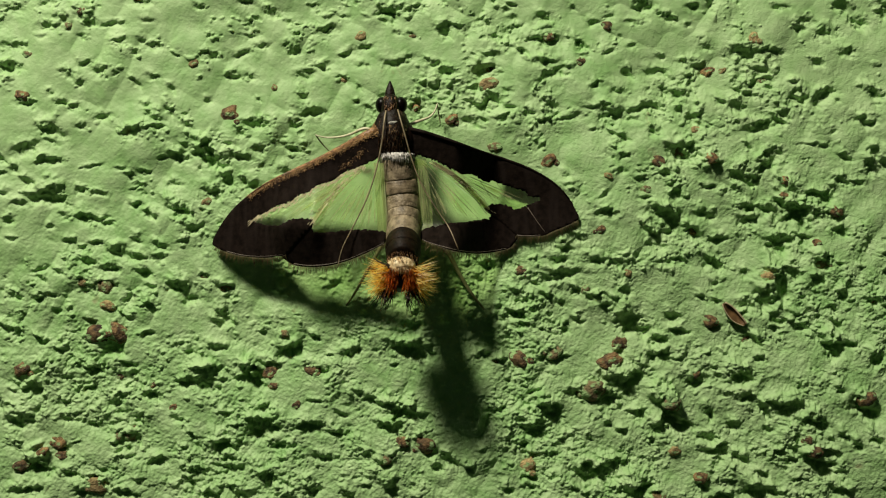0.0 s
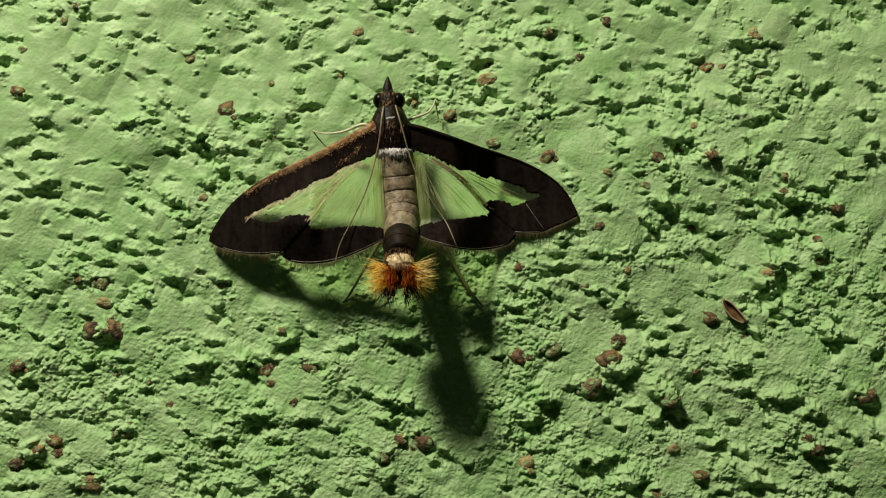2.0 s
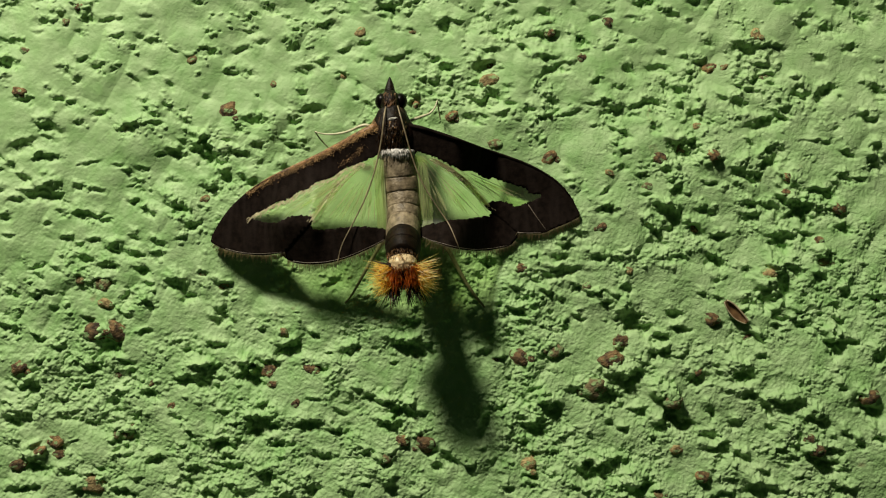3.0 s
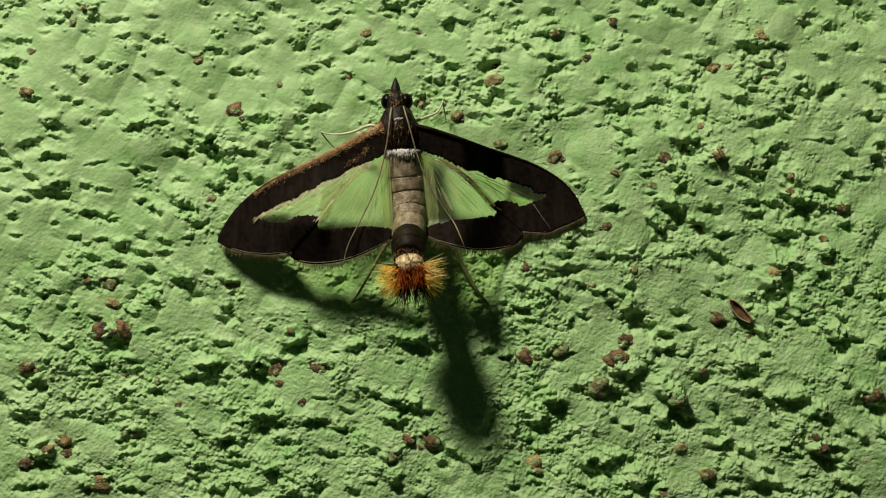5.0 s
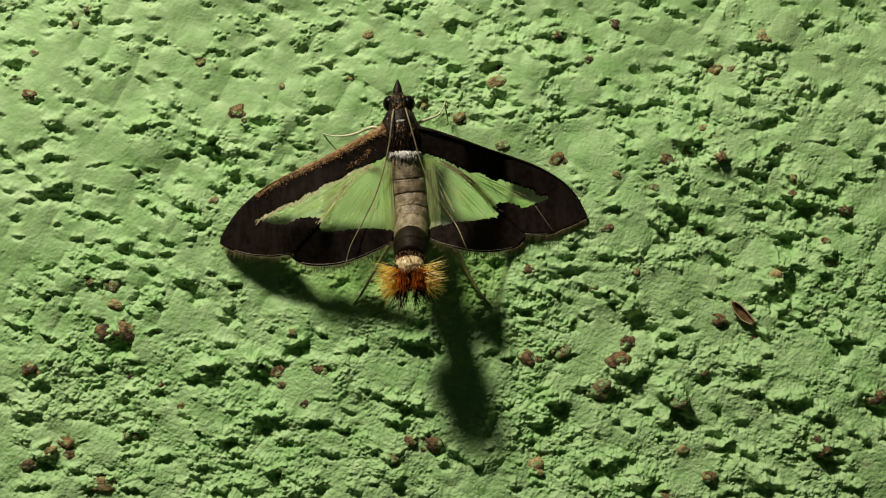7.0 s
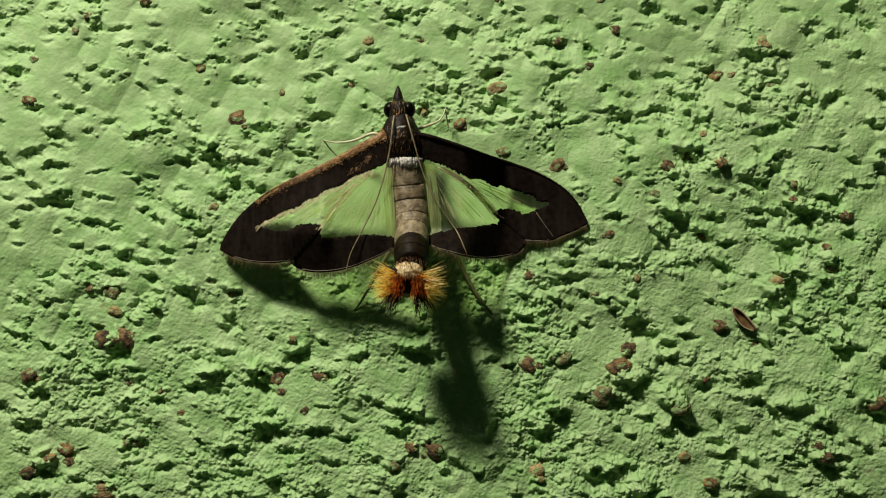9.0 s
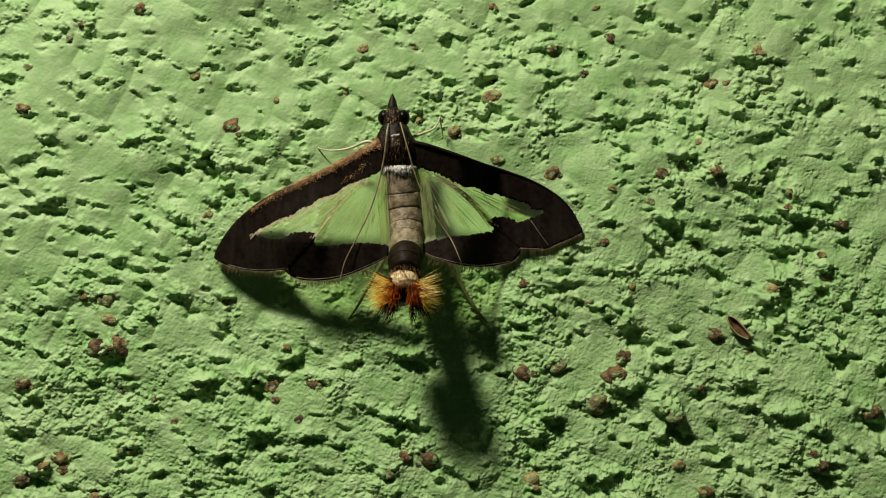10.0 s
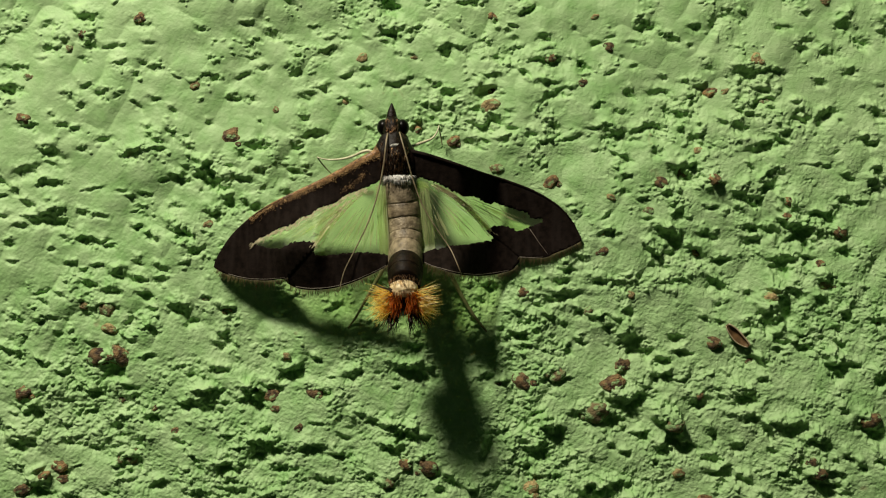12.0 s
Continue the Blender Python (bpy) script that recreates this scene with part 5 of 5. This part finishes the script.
def cap_root(r):
    a, b = r.uniform(0.1, math.pi - 0.1), r.uniform(-0.3, 0.9)
    w = math.sqrt(1 - b * b)
    return Vector((math.cos(a) * 22 * U * w, -0.1 - 0.74 * math.sin(a) * w, -0.4 + b * 15 * U)) * MM


hair_coat("cap_scaling", 150, cap_root, lambda r: Vector((r.uniform(-0.12, 0.12), -0.03, -r.uniform(0.35, 0.8))) * MM, 0.02, CREAM, tail, 16, "cream scales")


def brush(side, seed):
    """A fan of scent hairs on one side of the tail: orange at heart, yellow outside, dark tips below."""
    r = random.Random(seed)
    bm = bmesh.new()
    # deep core, hidden behind the hairs, added to darken the brush's cast shadow
    blob(bm, Vector((side * 4 * U, 1.2, -20 * U)) * MM, (16 * U * MM, 1.3 * MM, 18 * U * MM), 0.35, 5, 3)
    body = part("brush", bm, EMBER, tail, "spread orange scent brush")
    body.location = Vector((side * 13, 0, -14)) * U * MM
    # hairs turned to the wall are added behind to thicken the cast shadow
    for name, shade, count, low, high, far, start_x, start_z, width, label in (
        ("front_hair", EMBER, 90, -20, 22, (26, 50), (-9, 6), (-22, 4), 0.05, "deep orange hair"),
        ("under_hair", EMBER, 110, -16, 56, (22, 40), (-8, 8), (-24, 2), 0.06, "deep orange hair"),
        ("low_shadow_hair", EMBER, 170, 10, 116, (34, 60), (-8, 8), (-24, 4), 0.06, "deep orange hair"),
        ("orange_hair", ORANGE, 80, -10, 48, (18, 34), (-5, 7), (-24, 2), 0.042, ""),
        ("amber_hair", AMBER, 45, 20, 84, (16, 32), (0, 8), (-24, 4), 0.040, ""),
        ("yellow_hair", YELLOW, 130, 46, 118, (26, 48), (4, 12), (-34, 4), 0.034, "yellow outer hairs"),
        ("gilt_hair", YELLOW, 40, 14, 56, (30, 46), (6, 14), (-30, -4), 0.03, "yellow outer hairs"),
        ("inner_shadow_hair", AMBER, 50, -10, 70, (30, 50), (0, 10), (-30, 2), 0.045, ""),
        ("cream_hair", CREAM, 14, 60, 112, (30, 48), (4, 12), (-24, 2), 0.028, "pale hair tips"),
        ("dark_hair", SOOT, 40, -14, 40, (16, 38), (-8, 14), (-46, -28), 0.046, "dark hair tips"),
    ):
        bm = bmesh.new()
        for _ in range(count):
            a, b = radians(r.uniform(low, high)), radians(r.uniform(32, 72) if name == "inner_shadow_hair" else r.uniform(8, 60) if name == "under_hair" else r.uniform(36, 74) if name == "low_shadow_hair" else r.uniform(-80, -50) if name == "front_hair" else r.uniform(-62, 58))
            d = Vector((side * math.sin(a) * math.cos(b), math.sin(b), -math.cos(a) * math.cos(b)))
            start = Vector((side * r.uniform(*start_x) * U, r.uniform(-0.45, 0.35), r.uniform(*start_z) * U)) * MM
            spike(bm, start, start + d * r.uniform(*far) * U * MM, width * MM * r.uniform(0.7, 1.2), r.uniform(-0.22, 0.16) * MM)
        tagged(part(name, bm, shade, body, label), kind="stuff")
    if side < 0:
        bm = bmesh.new()
        for k in range(7):
            start = Vector((-2 * U, -0.5, (4 - k) * U)) * MM
            spike(bm, start, start + Vector((-r.uniform(22, 38), -4, r.uniform(2, 16))) * U * MM, 0.05 * MM)
        tagged(part("dark_tuft", bm, SOOT, body, "small dark side tuft"), kind="stuff")
    return body


brush_left, brush_right = brush(-1, 31), brush(1, 32)


def limb(name, points, radii, material, label=""):
    """An antenna, leg or shadow strand through the given points, each with its height."""
    n = len(radii)
    line = curve_through(points, 36)
    if name == "antenna":
        line = [(x, z, max(h, wing_height(x, z, 0.0) + 0.3) if z < 6.6 else h) for x, z, h in line]
    bm = bmesh.new()
    tube(bm, [raised(*p) for p in line], [MM * float(np.interp(i / 35, np.linspace(0, 1, n), radii)) for i in range(36)], 8)
    return part(name, bm, material, moth, label)


limb("antenna", [(-3.92, 10.27, 4.1), (-4.05, 9.48, 4.65), (-4.21, 8.03, 4.7), (-4.63, 5.95, 4.6), (-5.29, 3.87, 4.3), 
    (-6.29, 1.79, 4.1), (-7.12, 0.13, 3.95), (-7.50, -1.36, 3.8)], (0.055, 0.052, 0.05, 0.044, 0.03), FEELER, "long pale threadlike antenna swept back over the wing")
limb("antenna", [(-3.05, 10.35, 4.1), (-2.80, 9.48, 4.6), (-2.47, 8.32, 4.65), (-1.93, 6.45, 4.4), (-1.22, 4.70, 4.25), 
    (-0.06, 2.83, 4), (0.77, 1.59, 3.75), (1.52, -0.16, 3.45)], (0.05, 0.048, 0.046, 0.042, 0.03), FEELER, "long threadlike antenna in shade")
limb("foreleg", [(-4.55, 8.61, 1.9), (-5.29, 8.94, 1.9), (-5.83, 8.86, 1.8), (-6.46, 8.57, 1.5), (-7.20, 8.36, 1.2), 
    (-8.12, 8.28, 1), (-8.78, 8.36, 1), (-9.12, 8.48, 1)], (0.12, 0.11, 0.09, 0.065, 0.04), LEG_PALE, "slender white foreleg")
limb("foreleg", [(-2.30, 9.19, 1.9), (-1.80, 9.40, 1.9), (-1.22, 9.61, 1.7), (-0.72, 9.81, 1.4), (-0.39, 10.15, 1.2), 
    (-0.22, 10.52, 1.1), (-0.14, 10.81, 0.9)], (0.12, 0.11, 0.09, 0.065, 0.04), LEG_PALE, "slender white foreleg")
# dark strands laid where the forelegs' cast shadows run down the wall
limb("foreleg_shadow", [(-9.12, 8.48, 1.0), (-8.82, 8.05, 0.6), (-8.45, 7.62, 0.35), (-8.02, 7.18, 0.2)], (0.05, 0.055, 0.05, 0.04), LEG_OLIVE, "dark strand standing in for the foreleg shadow")
limb("foreleg_shadow", [(-0.14, 10.70, 0.9), (-0.06, 10.2, 0.5), (0.02, 9.75, 0.3), (0.08, 9.35, 0.2)], (0.05, 0.055, 0.05, 0.04), LEG_OLIVE, "dark strand standing in for the foreleg shadow")
limb("hindleg", [(-3.63, 1.38, 2.1), (-4.50, -0.16, 2), (-5.21, -1.40, 1.7), (-5.88, -2.61, 1.2), (-6.42, -3.52, 0.8), 
    (-6.87, -4.11, 0.55)], (0.15, 0.15, 0.13, 0.10, 0.06), LEG_OLIVE, "olive hind leg braced on the wall")
limb("hindleg", [(-1.35, 1.17, 1.7), (0.02, 0.55, 1.4), (0.77, -0.37, 1.2), (1.60, -1.94, 0.9), (2.43, -3.27, 0.7), 
    (3.35, -4.40, 0.45)], (0.18, 0.18, 0.16, 0.13, 0.08), LEG_OLIVE, "olive hind leg braced on the wall")


# ---- grit in the wall ----
def grain_mesh(name, material, seed):
    bm = bmesh.new()
    blob(bm, Vector((0, 0, 0)), (0.5, 0.42, 0.46), 0.26, 1.6, 3, None, seed)
    for v in bm.verts:
        at = v.co.copy()
        v.co *= 1 + 0.12 * noise.noise(at * 4 + Vector((seed, 0, 0))) + 0.06 * noise.noise(at * 9 + Vector((0, seed, 0)))
    data = bpy.data.meshes.new(name)
    bm.to_mesh(data)
    bm.free()
    data.materials.append(material)
    data.polygons.foreach_set("use_smooth", [True] * len(data.polygons))
    return data


def set_grains(name, places, material, seed, sink=-0.30):
    """Grains of grit bedded in the render, each with its size."""
    shapes = [grain_mesh(name, material, seed + 3.7 * k) for k in range(6)]
    r = random.Random(int(seed))
    for x, z, size in places:
        ob = new(name, r.choice(shapes))
        ob.parent = wall
        h = height_at(x, z)
        ob.location = (x * MM, -(h + size * sink) * MM, Z0 + z * MM)
        ob.scale = Vector((size * r.uniform(1.2, 1.5), size * 1.1, size * r.uniform(0.95, 1.25))) * MM
        ob.rotation_euler = (r.uniform(-0.5, 0.5), r.uniform(-0.7, 0.7) + r.choice((0, math.pi)), r.uniform(-0.5, 0.5))
        if size > 0.85:
            chip = new(name, r.choice(shapes))
            chip.parent = wall
            cx, cz = x + size * r.uniform(0.3, 0.5) * r.choice((-1, 1)), z - size * r.uniform(0.0, 0.4)
            chip.location = (cx * MM, -(height_at(cx, cz) - 0.1 * size) * MM, Z0 + cz * MM)
            chip.scale = Vector((1, 1, 1)) * size * r.uniform(0.3, 0.5) * MM


set_grains("rust_grain", [(-30.75, 11.34, 0.91), (-15.50, 9.97, 1.58), (-25.15, -6.2, 1.4), (-23.72, -6.1, 1.5), 
    (-30.71, -8.81, 1.41), (6.11, -8.14, 1.33), (12.55, -8.27, 1.5), (0.91, 9.64, 1), (12.51, 16.54, 0.83), 
    (20.11, 13.25, 1), (16.12, 6.48, 0.91), (19.99, 6.77, 0.83), (8.06, 6.65, 1.25), (-2.74, -14.21, 0.91), 
    (-1.16, -14.29, 1.33), (-9.47, -8.93, 1.08), (-12.38, -9.10, 1), (-12.22, -10.06, 0.75), (25.39, 3.99, 0.66), 
    (27.09, -14.00, 0.66), (27.59, -14.83, 0.91), (31.41, -10.89, 1.08), (19.36, -16.79, 0.91), 
    (-28.21, -14.29, 1.08), (-27.92, -15.25, 0.75), (-30.91, -15.96, 0.91), (-19.61, -11.68, 0.66), 
    (8.14, 15.75, 0.75)], RUST, 40.0)
set_grains("dark_grain", [(4.11, -8.14, 0.58), (13.34, -6.90, 1), (-10.47, -11.43, 0.75), (22.69, -6.61, 0.66), (6.07, -1.54, 0.91), 
    (19.99, -5.19, 0.91), (32.24, -3.82, 0.66), (-26.34, 17.49, 0.58), (10.43, 13.88, 0.66), 
    (-21.15, -10.01, 0.66), (3.82, 13.25, 0.58), (-29.25, -15.00, 0.75), (18.95, -9.10, 0.66), (29.33, 2.87, 0.75), 
    (27.88, 0.46, 0.66), (11.88, 1.50, 0.91), (25.59, 5.11, 0.66), (18.74, 1.37, 0.75), (-23.64, -9.43, 0.58), 
    (-1.83, 10.43, 0.62), (-22.15, 18.74, 0.91), (3.86, 18.82, 0.75)], RUST, 70.0)
set_grains("tan_grain", [(-17.95, 13.75, 0.83), (3.66, 12.22, 1.08), (-5.86, 15.75, 0.83), (23.10, 15.58, 1), (18.86, 8.85, 0.58), 
    (-2.04, 15.83, 0.58), (12.51, 5.44, 0.66), (-17.20, 3.49, 0.66), (-26.34, -2.45, 0.66), (-24.47, -4.16, 0.83), 
    (-15.96, -2.87, 0.83), (-25.26, -17.49, 1.41), (6.48, -15.96, 1.33), (24.14, -1.95, 0.91), 
    (13.88, -1.70, 0.66), (17.49, -14.79, 0.91), (-12.22, 11.97, 0.58), (16.25, -18.07, 1), (-7.11, 12.51, 0.66), 
    (-11.47, -6.19, 0.58), (11.47, 18.82, 0.66), (20.94, 13.25, 0.58), (28.42, 19.99, 0.83)], TAN, 90.0)
set_grains("daubed_grain", [(-24.89, -2.58, 1.5), (-23.23, -13.67, 1.25), (17.08, -11.26, 1.08), (28.30, -0.87, 1.41), 
    (11.26, -10.35, 1.66), (8.35, -7.52, 1.25), (4.20, 7.60, 0.91), (17.70, 7.31, 0.91), (15.21, 4.40, 0.75), 
    (-17.41, -1.95, 0.75), (-3.91, -15.42, 0.83), (10.84, -2.87, 0.75), (23.93, 12.51, 0.58), 
    (-30.29, 14.38, 0.75), (-27.38, 16.45, 0.66)], MIXED, 120.0)


def husk():
    """Half of a seed husk lodged in the render, hollow side out, with a pale rim."""
    line = curve_through([(20.92, -3.91), (21.32, -4.36), (21.85, -4.98), (22.50, -5.50)], 18)
    bm, rings = bmesh.new(), []
    for i, (x, z) in enumerate(line):
        w = 0.36 * math.sin(math.pi * (i + 0.7) / 18.4) ** 0.55
        ring = []
        for k in range(9):
            a = math.pi * k / 8
            off = w * math.cos(a)
            ring.append(bm.verts.new(Vector(((x - HUSK_AT[0] + 0.82 * off) * MM, -(0.42 - 0.75 * w * math.sin(a)) * MM, (z - HUSK_AT[1] + 0.57 * off) * MM))))
        rings.append(ring)
    for p, q in zip(rings, rings[1:]):
        for k in range(8):
            bm.faces.new((p[k], p[k + 1], q[k + 1], q[k]))
    edges = [[ring[0].co.copy() for ring in rings], [ring[8].co.copy() for ring in rings]]
    shell = part("seed_husk", bm, HUSK, None)
    shell.location = (HUSK_AT[0] * MM, -(max(height_at(HUSK_AT[0] + 0.25 * k, HUSK_AT[1] - 0.3 * k) for k in (-2, -1, 0, 1, 2)) - 0.1) * MM, Z0 + HUSK_AT[1] * MM)
    shell.modifiers.new("shell", "SOLIDIFY").thickness = 0.05 * MM
    for edge, thick in zip(edges, (0.065, 0.04)):
        bm = bmesh.new()
        tube(bm, edge, [thick * MM] * len(edge), 6)
        part("rim", bm, RIM, shell, "pale dry rim")
    return tagged(shell, "small hollow brown seed husk stuck to the wall", "husk")


HUSK_AT = (21.65, -4.61)
husk()


# ---- what moves: the tail cap sways and its two brushes open and close ----
def motions():
    # seconds, sideways shift in millimetres, swing in degrees
    sway = [(0.0, -0.05, -3), (1.0, -0.04, -2), (2.0, 0.0, 0), (2.5, 0.0, 1), (3.2, 0.02, 3), (4.8, 0.03, 6), (5.5, 0.05, 5), (6.0, 0.06, 4), (6.6, 0.0, 3),
            (7.2, -0.08, 2), (8.8, -0.12, -4), (9.5, -0.10, -3), (10.5, -0.05, -1), (11.2, -0.05, 0), (12.0, -0.05, 0)]
    spread = [(0.0, 5), (1.0, 3), (2.0, 1), (2.5, 0), (3.2, -2), (4.8, -5), (5.5, -5), (6.0, -4), (6.5, -3), (7.2, -1), (8.8, 8), (9.5, 7), (10.5, 6), (11.5, 3), (12.0, 2)]
    walk(tail, [(t, Matrix.Translation(tail_root) @ pose(x * MM, 0, 0, 0, -a, 0)) for t, x, a in sway])
    for body, side in ((brush_left, -1), (brush_right, 1)):
        home = Matrix.Translation(Vector((side * 13, 0, -14)) * U * MM)
        walk(body, [(t, home @ pose(0, 0, 0, 0, -side * a, 0)) for t, a in spread])


motions()
